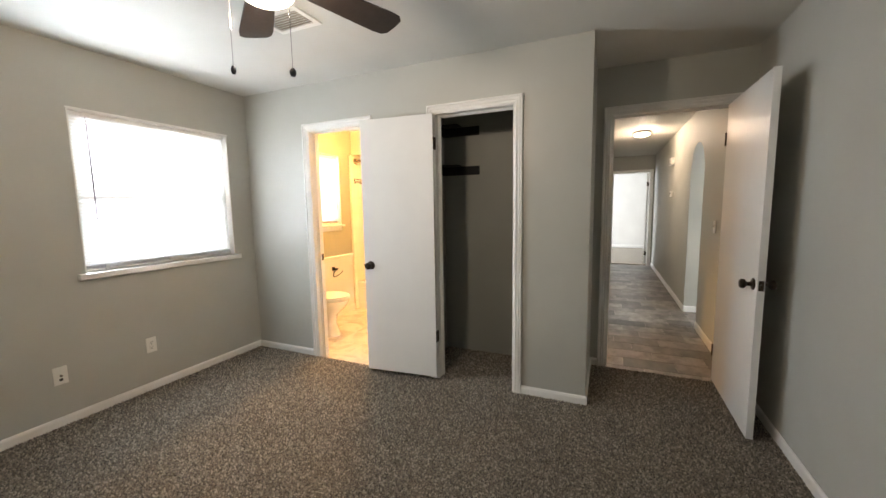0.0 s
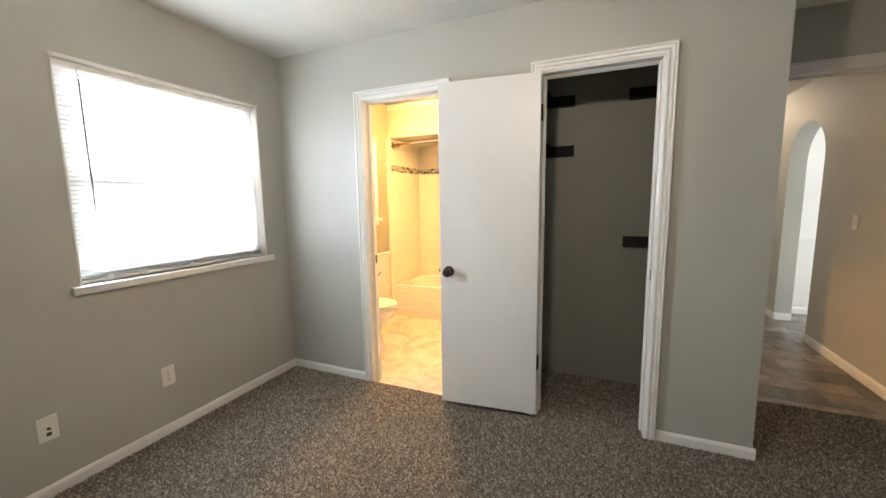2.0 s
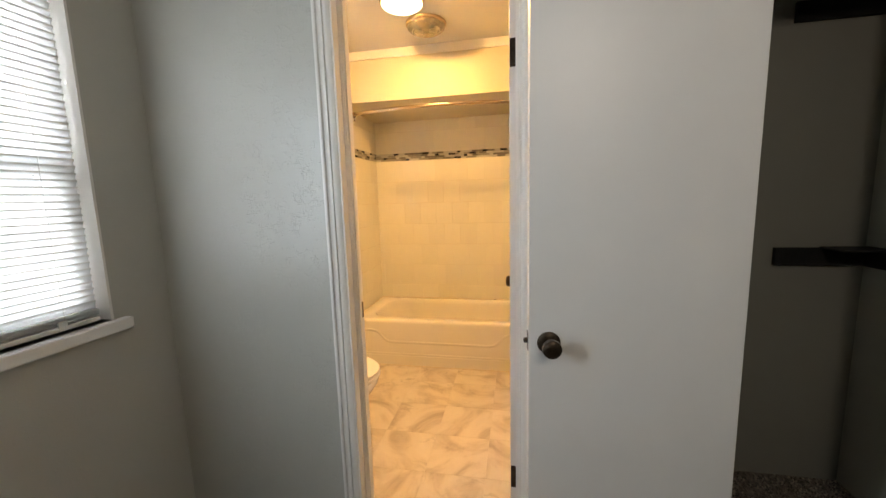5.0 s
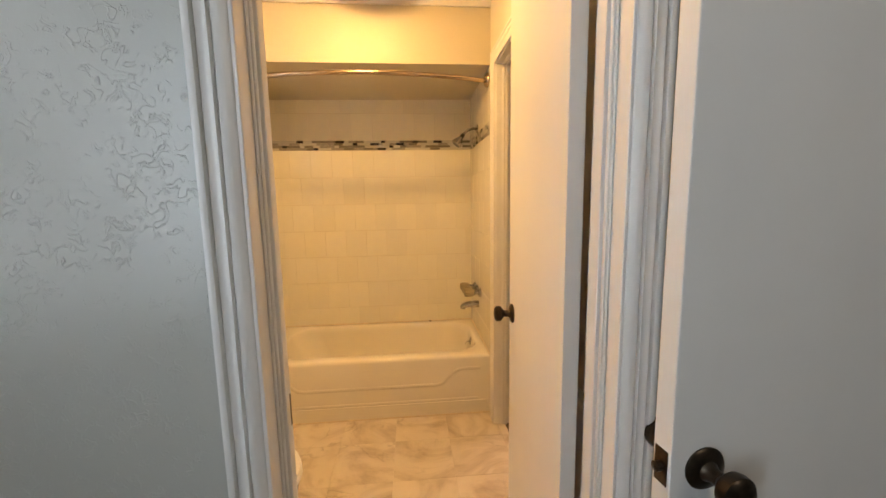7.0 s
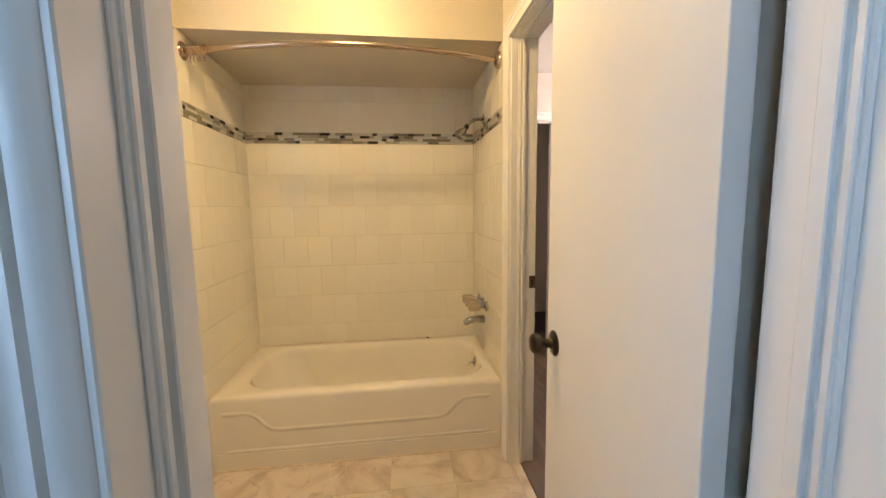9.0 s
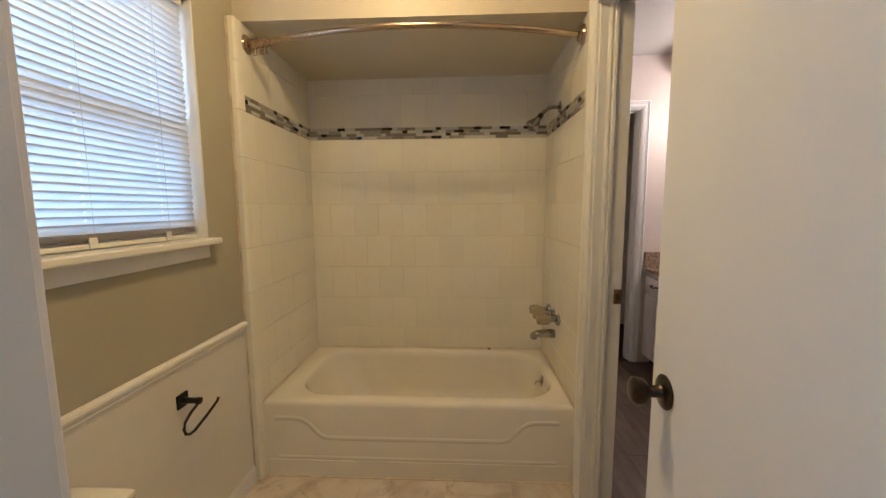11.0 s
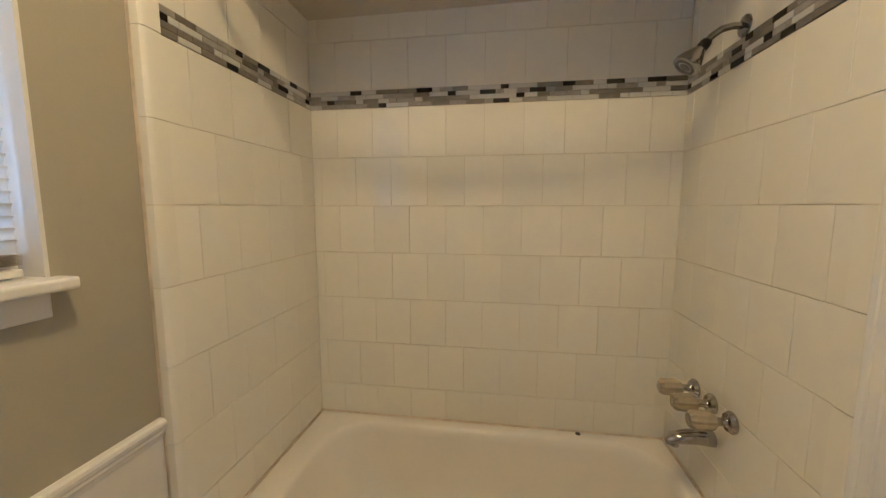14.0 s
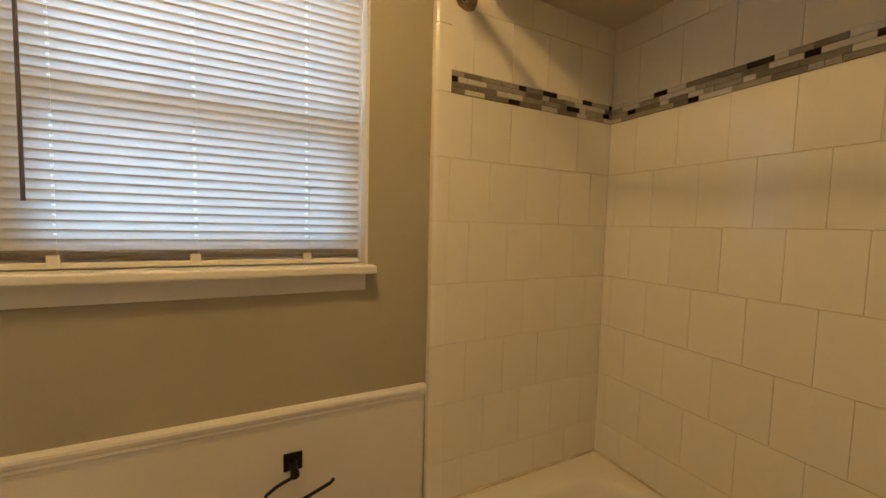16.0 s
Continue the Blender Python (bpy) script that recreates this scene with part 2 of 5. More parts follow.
def marble_floor_material():
    m, nt, p = nodes_of("cream_marble_look_floor_tile")
    oi = nt.nodes.new("ShaderNodeObjectInfo")
    tc = nt.nodes.new("ShaderNodeTexCoord")
    off = nt.nodes.new("ShaderNodeVectorMath")
    off.operation = "MULTIPLY_ADD"
    nt.links.new(oi.outputs["Random"], off.inputs[0])
    off.inputs[1].default_value = (37, 53, 19)
    nt.links.new(tc.outputs["Object"], off.inputs[2])
    n = noise_node(nt, 2.7, 6, 0.6, off.outputs[0])
    n.inputs["Distortion"].default_value = 1.7
    r = ramp_node(nt, n.outputs[0], [(0.33, (0.43, 0.36, 0.29)), (0.44, (0.575, 0.495, 0.415)), (0.53, (0.665, 0.59, 0.505)), (0.70, (0.72, 0.65, 0.57))])
    vein = noise_node(nt, 2.4, 5, 0.55, off.outputs[0])
    vein.inputs["Distortion"].default_value = 1.2
    vr = ramp_node(nt, vein.outputs[0], [(0.47, (0, 0, 0)), (0.5, (0.38, 0.38, 0.38)), (0.506, (0, 0, 0))])
    gate = noise_node(nt, 2.6, 2, 0.5, off.outputs[0])
    gr = ramp_node(nt, gate.outputs[0], [(0.5, (0, 0, 0)), (0.62, (1, 1, 1))])
    fac = mix_node(nt, 1.0, vr.outputs[0], gr.outputs[0], "MULTIPLY")
    col = mix_node(nt, fac, r.outputs[0], (0.20, 0.155, 0.12))
    nt.links.new(col, p.inputs["Base Color"])
    p.inputs["Roughness"].default_value = 0.32
    return m


FLOORTILE = marble_floor_material()


def plank_material(name, a, b, rough=0.4, along=(14, 2.2, 3), spread=(0.7, 1.3)):
    m, nt, p = nodes_of(name)
    oi = nt.nodes.new("ShaderNodeObjectInfo")
    tc = nt.nodes.new("ShaderNodeTexCoord")
    off = nt.nodes.new("ShaderNodeVectorMath")
    off.operation = "MULTIPLY_ADD"
    nt.links.new(oi.outputs["Random"], off.inputs[0])
    off.inputs[1].default_value = (31, 47, 11)
    nt.links.new(tc.outputs["Object"], off.inputs[2])
    st = nt.nodes.new("ShaderNodeVectorMath")
    st.operation = "MULTIPLY"
    nt.links.new(off.outputs[0], st.inputs[0])
    st.inputs[1].default_value = along
    n = noise_node(nt, 1.6, 6, 0.6, st.outputs[0])
    r = ramp_node(nt, n.outputs[0], [(0.3, a), (0.7, b)])
    mr = nt.nodes.new("ShaderNodeMapRange")
    mr.inputs["To Min"].default_value, mr.inputs["To Max"].default_value = spread
    nt.links.new(oi.outputs["Random"], mr.inputs["Value"])
    mul = nt.nodes.new("ShaderNodeVectorMath")
    mul.operation = "SCALE"
    nt.links.new(r.outputs[0], mul.inputs[0])
    nt.links.new(mr.outputs[0], mul.inputs["Scale"])
    nt.links.new(mul.outputs[0], p.inputs["Base Color"])
    p.inputs["Roughness"].default_value = rough
    nt.links.new(bump_node(nt, n.outputs[0], 0.15, 0.002), p.inputs["Normal"])
    return m


HALLPLANK = plank_material("grey_stone_look_plank", (0.06, 0.05, 0.042), (0.27, 0.235, 0.205), 0.34, (5, 3, 3), (0.5, 1.6))
DARKPLANK = plank_material("dark_wood_look_plank", (0.06, 0.042, 0.030), (0.155, 0.115, 0.085), 0.4)


def granite_material():
    m, nt, p = nodes_of("brown_speckled_laminate")
    n = noise_node(nt, 70, 6, 0.7)
    r = ramp_node(nt, n.outputs[0], [(0.33, (0.045, 0.031, 0.02)), (0.45, (0.18, 0.13, 0.082)), (0.55, (0.29, 0.225, 0.152)), (0.68, (0.43, 0.355, 0.27))])
    nt.links.new(r.outputs[0], p.inputs["Base Color"])
    p.inputs["Roughness"].default_value = 0.22
    return m


GRANITE = granite_material()

# ---- mesh helpers ----


def mesh_from(bm, name, material, smooth=False):
    me = bpy.data.meshes.new(name)
    bmesh.ops.recalc_face_normals(bm, faces=bm.faces)
    bm.to_mesh(me)
    bm.free()
    if material:
        me.materials.append(material)
    if smooth:
        me.polygons.foreach_set("use_smooth", [True] * len(me.polygons))
        me.set_sharp_from_angle(angle=radians(35))
    return me


def part(name, bm, material, parent=None, label="", smooth=False):
    ob = new(name, mesh_from(bm, name, material, smooth))
    if parent:
        ob.parent = parent
    if label:
        ob["label"] = label
    return ob


def thing(name, at, label, category, group="", kind=""):
    ob = new(name)
    ob.location = at
    ob.empty_display_size = 0.05
    bpy.context.view_layer.update()
    return tagged(ob, label, category, group, kind)


def under(ob, parent):
    """Parent a mesh built in world space under a thing without moving it."""
    ob.parent = parent
    ob.matrix_parent_inverse = Matrix.Translation(-Vector(parent.location)) if not parent.parent else Matrix.Identity(4)
    return ob


def wpart(name, bm, material, parent, label="", smooth=False):
    """A part whose mesh is given in world space."""
    ob = part(name, bm, material, None, label, smooth)
    return under(ob, parent)


def box(bm, x0, x1, y0, y1, z0, z1, bevel=0.0, segs=2, m=None):
    vs = [bm.verts.new((x, y, z)) for z in (z0, z1) for x, y in ((x0, y0), (x1, y0), (x1, y1), (x0, y1))]
    fs = [bm.faces.new([vs[i] for i in q]) for q in ((3, 2, 1, 0), (4, 5, 6, 7), (0, 1, 5, 4), (1, 2, 6, 5), (2, 3, 7, 6), (3, 0, 4, 7))]
    if m is not None:
        bmesh.ops.transform(bm, matrix=m, verts=vs)
    if bevel:
        es = {e for f_ in fs for e in f_.edges}
        bmesh.ops.bevel(bm, geom=list(es), offset=bevel, segments=segs, affect="EDGES", profile=0.5)
    return bm


def boxes(*dims, bevel=0.0):
    bm = bmesh.new()
    for d in dims:
        box(bm, *d, bevel=bevel)
    return bm


def lathe(bm, profile, segs=24, m=None):
    """Turn (radius, height) pairs about the z axis."""
    rings = []
    for r, z in profile:
        if r < 1e-6:
            rings.append([bm.verts.new((0, 0, z))])
        else:
            rings.append([bm.verts.new((r * math.cos(2 * math.pi * i / segs), r * math.sin(2 * math.pi * i / segs), z)) for i in range(segs)])
    for a, b in zip(rings, rings[1:]):
        for i in range(segs):
            j = (i + 1) % segs
            q = [a[i % len(a)], a[j % len(a)], b[j % len(b)], b[i % len(b)]]
            q = list(dict.fromkeys(q))
            if len(q) > 2:
                bm.faces.new(q)
    for ring in (rings[0], rings[-1]):
        if len(ring) > 2:
            bm.faces.new(ring)
    if m is not None:
        bmesh.ops.transform(bm, matrix=m, verts=[v for r_ in rings for v in r_])
    return bm


def tube(bm, pts, radius, segs=10, closed=False):
    """A round bar swept along points."""
    pts = [Vector(p) for p in pts]
    n = len(pts)
    up = Vector((0.13, 0.21, 0.97)).normalized()
    rings = []
    for i, p in enumerate(pts):
        a = pts[(i - 1) % n] if closed or i else p
        b = pts[(i + 1) % n] if closed or i < n - 1 else p
        d = (b - a).normalized()
        s = d.cross(up).normalized()
        u = s.cross(d)
        rings.append([bm.verts.new(p + radius * (math.cos(2 * math.pi * k / segs) * s + math.sin(2 * math.pi * k / segs) * u)) for k in range(segs)])
    pairs = list(zip(rings, rings[1:])) + ([(rings[-1], rings[0])] if closed else [])
    for a, b in pairs:
        for k in range(segs):
            bm.faces.new((a[k], a[(k + 1) % segs], b[(k + 1) % segs], b[k]))
    if not closed:
        bm.faces.new(rings[0])
        bm.faces.new(rings[-1])
    return bm


def axis_to(origin, direction):
    """A matrix that carries the z axis to a direction at an origin."""
    return Matrix.Translation(origin) @ Vector(direction).to_track_quat("Z", "Y").to_matrix().to_4x4()


def structure(name, bm, material, label, category, smooth=False):
    ob = part(name, bm, material, None, "", smooth)
    return tagged(ob, label, category, kind="structure")

# ---- the shell ----
CZ = 2.41          # ceilings
BCZ = 2.431        # bath and vanity ceiling
BF = -0.035        # bath and vanity floor
HF = -0.012        # hall floor


def wall_x(x0, x1, y0, y1, holes, z0=-0.06, z1=CZ + 0.06):
    """A wall that runs along y, with openings (ya, yb, za, zb)."""
    bm, y = bmesh.new(), y0
    for ya, yb, za, zb in sorted(holes):
        box(bm, x0, x1, y, ya, z0, z1)
        if za > z0:
            box(bm, x0, x1, ya, yb, z0, za)
        box(bm, x0, x1, ya, yb, zb, z1)
        y = yb
    box(bm, x0, x1, y, y1, z0, z1)
    bmesh.ops.remove_doubles(bm, verts=bm.verts, dist=1e-5)
    return bm


def wall_y(y0, y1, x0, x1, holes, z0=-0.06, z1=CZ + 0.06):
    bm = wall_x(y0, y1, x0, x1, holes, z0, z1)
    for v in bm.verts:
        v.co.x, v.co.y = v.co.y, v.co.x
    return bm


XL, XR, YC, YB = -3.43, 0.64, 2.79, -0.55
WXB = -3.465                    # bath west wall face
BX, BY = -1.95, 5.132           # bath east wall face, north wall face
BW = (1.49, 2.575, 0.953, 2.012)   # bedroom window opening
TW = (3.34, 4.156, 1.146, 2.022)   # bath window opening

structure("wall_west", wall_x(XL - 0.14, XL, YB - 0.12, YC + 0.055, [BW]), GREIGE, "greige painted outer wall with a window opening", "wall")
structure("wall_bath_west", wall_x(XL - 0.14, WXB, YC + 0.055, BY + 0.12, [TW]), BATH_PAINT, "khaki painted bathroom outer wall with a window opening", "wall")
structure("wall_closet", wall_y(YC, YC + 0.11, XL, -0.385, [(-2.685, -2.070, -0.06, 2.031), (-1.481, -0.869, -0.06, 2.045)]), GREIGE_PATCHED, "greige textured wall with bathroom and closet doorways", "wall")
structure("wall_vestibule", boxes((-0.66, -0.385, YC + 0.11, 3.51, -0.06, CZ + 0.06)), GREIGE, "greige return wall beside the hall doorway", "wall")
structure("wall_hall_door", wall_y(3.51, 3.62, -0.66, XR, [(-0.277, 0.55, -0.06, 2.055)]), GREIGE, "greige wall with the hall doorway", "wall")
structure("wall_south", boxes((XL - 0.14, XR, YB - 0.12, YB, -0.06, CZ + 0.06)), GREIGE, "greige wall at the back of the bedroom", "wall")
# closet walls carry the shade-darkened greige
structure("wall_closet_back", boxes((BX, -0.66, 3.45, 3.56, -0.06, CZ + 0.06)), CLOSET, "greige back wall of the closet, darkened in colour for shade", "wall")
structure("wall_closet_side", boxes((BX + 0.003, -1.68, YC + 0.11, 3.45, -0.06, CZ + 0.06)), CLOSET, "greige side wall of the closet, darkened in colour for shade", "wall")
structure("wall_bath_east", wall_x(BX, BX + 0.12, 3.56, 5.97, [(3.615, 4.283, -0.06, 2.035)]), BATH_CREAM, "cream painted bathroom wall with a doorway to the vanity", "wall")
structure("wall_bath_north", boxes((WXB, BX, BY, BY + 0.12, -0.06, CZ + 0.06)), BATH_CREAM, "bathroom wall behind the bathtub", "wall")
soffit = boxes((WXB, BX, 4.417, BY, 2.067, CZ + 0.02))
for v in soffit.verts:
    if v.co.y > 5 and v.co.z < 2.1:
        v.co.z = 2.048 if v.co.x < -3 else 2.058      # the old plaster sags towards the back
structure("wall_bath_soffit", soffit, SOFFIT_PAINT, "soffit over the bathtub alcove in dimmed, warmed cream", "soffit")
structure("wall_vanity_north", wall_y(5.86, 5.97, BX + 0.12, -0.42, [(-1.755, -1.047, -0.06, 2.035)]), PINKISH, "pale painted end wall of the vanity room", "wall")
structure("wall_vanity_recess", boxes((BX, -0.42, 6.9, 7.0, -0.06, CZ + 0.06), (BX, BX + 0.12, 5.97, 6.9, -0.06, CZ + 0.06)), PINKISH, "pale painted wall beyond the vanity doorway", "wall")
structure("wall_vanity_soffit", boxes((-0.72, -0.42, 3.56, 5.86, 2.175, CZ + 0.02)), PINKISH, "pale painted soffit over the vanity mirror", "soffit")
structure("wall_hall_west", wall_x(-0.42, -0.31, 3.62, 9.6, [(3.70, 4.42, -0.06, 2.04)]), GREIGE, "greige hall wall with an opening to the vanity", "wall")
structure("wall_hall_north", wall_y(9.6, 9.71, -0.42, XR + 0.15, [(-0.185, 0.56, -0.06, 2.05)]), GREIGE, "greige end wall of the hall with a doorway", "wall")


def east_wall():
    """Bedroom and hall wall with an arched opening."""
    y0, y1, spring = 4.97, 5.68, 1.685
    r, cy = (y1 - y0) / 2, (y0 + y1) / 2
    bm = wall_x(XR, XR + 0.15, YB - 0.12, 9.6, [(y0, y1, -0.06, spring + r + 0.02)])
    n = 24
    for i in range(n):
        a, b = math.pi * i / n, math.pi * (i + 1) / n
        ya, za, yb, zb = cy + r * math.cos(a), spring + r * math.sin(a), cy + r * math.cos(b), spring + r * math.sin(b)
        top = spring + r + 0.02
        vs = [bm.verts.new((x, y, z)) for x in (XR, XR + 0.15) for y, z in ((ya, za), (yb, zb), (yb, top), (ya, top))]
        for q in ((0, 1, 2, 3), (7, 6, 5, 4), (0, 1, 5, 4)):
            bm.faces.new([vs[k] for k in q])
    return bm


structure("wall_east", east_wall(), GREIGE, "greige bedroom and hall wall with an arched opening", "wall")
# rooms seen through the far door and through the arch
structure("wall_far_room_north", boxes((-3.0, 2.6, 13.3, 13.4, -0.06, CZ + 0.06)), FARWHITE, "white wall of the far room", "wall")
structure("wall_far_room_west", wall_x(-3.1, -3.0, 9.71, 13.3, [(10.9, 12.3, 0.9, 2.1)]), FARWHITE, "white side wall of the far room with an added, unseen opening", "wall")
structure("wall_far_room_east", boxes((2.6, 2.7, 9.71, 13.3, -0.06, CZ + 0.06)), FARWHITE, "white side wall of the far room", "wall")
structure("wall_far_room_south", boxes((-3.0, -0.42, 9.6, 9.71, -0.06, CZ + 0.06), (XR + 0.15, 2.6, 9.6, 9.71, -0.06, CZ + 0.06)), FARWHITE, "white wall of the far room beside the hall", "wall")
structure("wall_side_room_north", boxes((XR + 0.15, 4.2, 6.05, 6.15, -0.06, CZ + 0.06)), FARWHITE, "pale wall seen through the arch", "wall")
structure("wall_side_room_east", wall_x(4.2, 4.3, 3.6, 6.15, [(4.3, 5.5, 0.9, 2.1)]), FARWHITE, "pale wall of the side room with an added, unseen opening", "wall")
structure("wall_side_room_south", boxes((XR + 0.15, 4.3, 3.5, 3.6, -0.06, CZ + 0.06)), FARWHITE, "pale wall of the side room", "wall")
structure("side_room_wainscot", boxes((XR + 0.15, 4.2, 6.02, 6.05, HF, 0.85)), WAINSCOT, "white panelled lower wall seen through the arch", "wainscot")

structure("ceiling", boxes((XL - 0.14, XR + 0.15, YB - 0.12, 3.56, CZ, CZ + 0.1)), CEIL, "off-white textured bedroom ceiling", "ceiling")
structure("ceiling_bath", boxes((XL - 0.14, -0.42, 3.56, 7.0, BCZ, CZ + 0.1)), CEIL, "off-white bathroom ceiling", "ceiling")
structure("ceiling_hall", boxes((-0.42, 4.3, 3.56, 9.71, CZ + 0.002, CZ + 0.1)), CEIL, "off-white hall ceiling", "ceiling")
structure("ceiling_far_room", boxes((-3.1, 2.7, 9.71, 13.4, CZ + 0.003, CZ + 0.1)), FARWHITE, "white ceiling of the far room", "ceiling")

floor = structure("floor", boxes((XL, XR, YB, YC, -0.06, 0), (-0.385, XR, YC, 3.50, -0.06, 0), (-1.68, -0.66, YC, 3.45, -0.06, 0)), CARPET, "speckled taupe cut-pile bedroom carpet", "carpet")
floor_bath = structure("floor_bath", boxes((WXB, BX + 0.055, YC, 5.3, -0.09, BF - 0.004)), GROUT, "cream marble-look tile floor of the bathroom", "floor")
floor_vanity = structure("floor_vanity", boxes((BX + 0.055, -0.365, 3.56, 7.0, -0.09, BF - 0.006)), SLOT, "dark wood-look plank floor of the vanity room", "floor")
floor_hall = structure("floor_hall", boxes((-0.365, XR + 0.15, 3.50, 9.65, -0.09, HF - 0.004), (XR + 0.15, 4.3, 3.5, 6.15, -0.09, HF - 0.004)), GROUT, "grey stone-look plank floor of the hall", "floor")
structure("floor_far_room", boxes((-3.1, 2.7, 9.65, 13.4, -0.09, 0)), CARPET, "pale carpet of the far room", "carpet")
structure("ground", boxes((-120, 120, -120, 120, -0.5, -0.4)), plain("dry_ground", (0.2, 0.17, 0.12), 0.9, vary=0.2, scale=0.4), "bare ground outside the house", "ground")
# sky seen behind the blinds
structure("backdrop", boxes((-9.0, -8.9, -6, 12, -0.4, 8)), SKYGLOW, "pale overcast sky beyond the windows", "backdrop")

# ---- trims ----
CASING = [(0.0, 0.0), (0.0, 0.0085)]
CASING += [(0.0005 + 0.0195 * q, 0.0095 + 0.0085 * math.sin(math.pi / 2 * q)) for q in np.linspace(0, 1, 8).tolist()]      # inner round
CASING += [(0.0212, 0.0165), (0.0222, 0.0105), (0.0252, 0.0105), (0.0262, 0.0165)]
CASING += [(0.0270 + 0.0155 * q, 0.0185 - 0.0022 * math.sin(math.pi * q) + 0.0015 * q) for q in np.linspace(0, 1, 7).tolist()]   # middle cove
CASING += [(0.0436, 0.0180), (0.0446, 0.0115), (0.0478, 0.0115), (0.0488, 0.0185)]
CASING += [(0.0496 + 0.0110 * q, 0.0205 + 0.0022 * math.sin(math.pi * (0.1 + 0.8 * q))) for q in np.linspace(0, 1, 6).tolist()]   # back band
CASING += [(0.062, 0.0185), (0.062, 0.0)]
REVEAL = 0.006     # the casing stands back from the edge of the jamb


def casing(name, u0, u1, h, place, label, base=0.0, k=0.95, relief=1.0):
    """Fluted casing round three sides of an opening; place(u, depth, z) gives world points."""
    bm, rows = bmesh.new(), []
    for d, p in CASING:
        d = REVEAL + d * k
        p = 0.0175 + (p - 0.0175) * relief if p > 0 else 0.0
        rows.append([bm.verts.new(place(u, p, z)) for u, z in ((u0 - d, base), (u0 - d, h + d), (u1 + d, h + d), (u1 + d, base))])
    for a, b in zip(rows, rows[1:]):
        for i in range(3):
            bm.faces.new((a[i], a[i + 1], b[i + 1], b[i]))
    return structure(name, bm, TRIM, label, "door casing", True)


def jamb(name, u0, u1, h, d0, d1, place, label, base=0.0, stop=None):
    """Lining boards of a doorway from depth d0 to d1, with a stop bead."""
    bm = bmesh.new()

    def slab(ua, ub, da, db, za, zb):
        vs = [Vector(place(u, d, z)) for u, d, z in ((ua, da, za), (ub, db, zb))]
        lo = [min(a, b) for a, b in zip(*vs)]
        hi = [max(a, b) for a, b in zip(*vs)]
        box(bm, lo[0], hi[0], lo[1], hi[1], lo[2], hi[2], 0.0015, 1)
    slab(u0 - 0.013, u0, d0, d1, base, h)
    slab(u1, u1 + 0.013, d0, d1, base, h)
    slab(u0 - 0.013, u1 + 0.013, d0, d1, h, h + 0.013)
    if stop:
        a, b = stop
        for da, db, t in ((a, b, 0.004), (a + 0.006, a + 0.015, 0.008), (a + 0.020, b - 0.001, 0.012)):      # stepped stop moulding
            slab(u0, u0 + t, da, db, base, h)
            slab(u1 - t, u1, da, db, base, h)
            slab(u0 + t, u1 - t, da, db, h - t, h)
    return structure(name, bm, TRIM, label, "door jamb")


def on_y(y, s):
    return lambda u, d, z: (u, y + s * d, z)


def on_x(x, s):
    return lambda u, d, z: (x + s * d, u, z)


casing("trim_bath_door", -2.67, -2.085, 2.018, on_y(YC, -1), "white fluted casing of the bathroom doorway", 0.0, 0.93)
casing("trim_bath_door_inner", -2.67, -2.085, 2.018, on_y(YC + 0.11, 1), "white fluted casing inside the bathroom doorway", BF)
jamb("jamb_bath_door", -2.67, -2.085, 2.018, -0.008, 0.112, on_y(YC, 1), "white painted bathroom door jamb", BF, (0.031, 0.070))
casing("trim_closet", -1.466, -0.884, 2.030, on_y(YC, -1), "white fluted casing of the closet doorway")
jamb("jamb_closet", -1.466, -0.884, 2.030, -0.008, 0.112, on_y(YC, 1), "white painted closet door jamb", 0.0, (0.045, 0.08))
casing("trim_hall_door", -0.262, 0.535, 2.042, on_y(3.51, -1), "white fluted casing of the hall doorway")
jamb("jamb_hall_door", -0.262, 0.535, 2.042, -0.008, 0.112, on_y(3.51, 1), "white painted hall door jamb", HF, (0.045, 0.08))
casing("trim_vanity_door", 3.63, 4.268, 2.022, on_x(BX, -1), "white fluted casing of the vanity doorway", BF, 1.2, 0.4)
jamb("jamb_vanity_door", 3.63, 4.268, 2.022, -0.002, 0.124, on_x(BX, 1), "white painted vanity door jamb", BF, (0.03, 0.065))
casing("trim_vanity_far_door", -1.742, -1.06, 2.022, on_y(5.86, -1), "white fluted casing of the doorway past the vanity", BF)
jamb("jamb_vanity_far_door", -1.742, -1.06, 2.022, -0.004, 0.112, on_y(5.86, 1), "white painted jamb of the doorway past the vanity", BF, (0.035, 0.070))
casing("trim_hall_far_door", -0.172, 0.548, 2.04, on_y(9.6, -1), "white casing of the far doorway", HF)
jamb("jamb_hall_far_door", -0.172, 0.548, 2.04, -0.002, 0.112, on_y(9.6, 1), "white painted far door jamb", HF)
jamb("jamb_hall_vanity", 3.713, 4.407, 2.03, -0.002, 0.112, on_x(-0.42, 1), "white painted lining of the vanity opening", BF)


def baseboard(x0, y0, x1, y1, side, z=0.0, h=0.061, t=0.012, mat=TRIM):
    """A low baseboard with an eased top edge along one wall; side is the normal into the room."""
    bm = bmesh.new()
    prof = [(0, 0), (t, 0), (t, h * 0.72), (t * 0.75, h * 0.88), (t * 0.35, h), (0, h)]
    a = [bm.verts.new((x0 + side[0] * d, y0 + side[1] * d, z + k)) for d, k in prof]
    b = [bm.verts.new((x1 + side[0] * d, y1 + side[1] * d, z + k)) for d, k in prof]
    for i in range(len(prof) - 1):
        bm.faces.new((a[i], a[i + 1], b[i + 1], b[i]))
    bm.faces.new(a)
    bm.faces.new(b)
    return structure("baseboard", bm, mat, "white painted low baseboard along the wall", "baseboard")


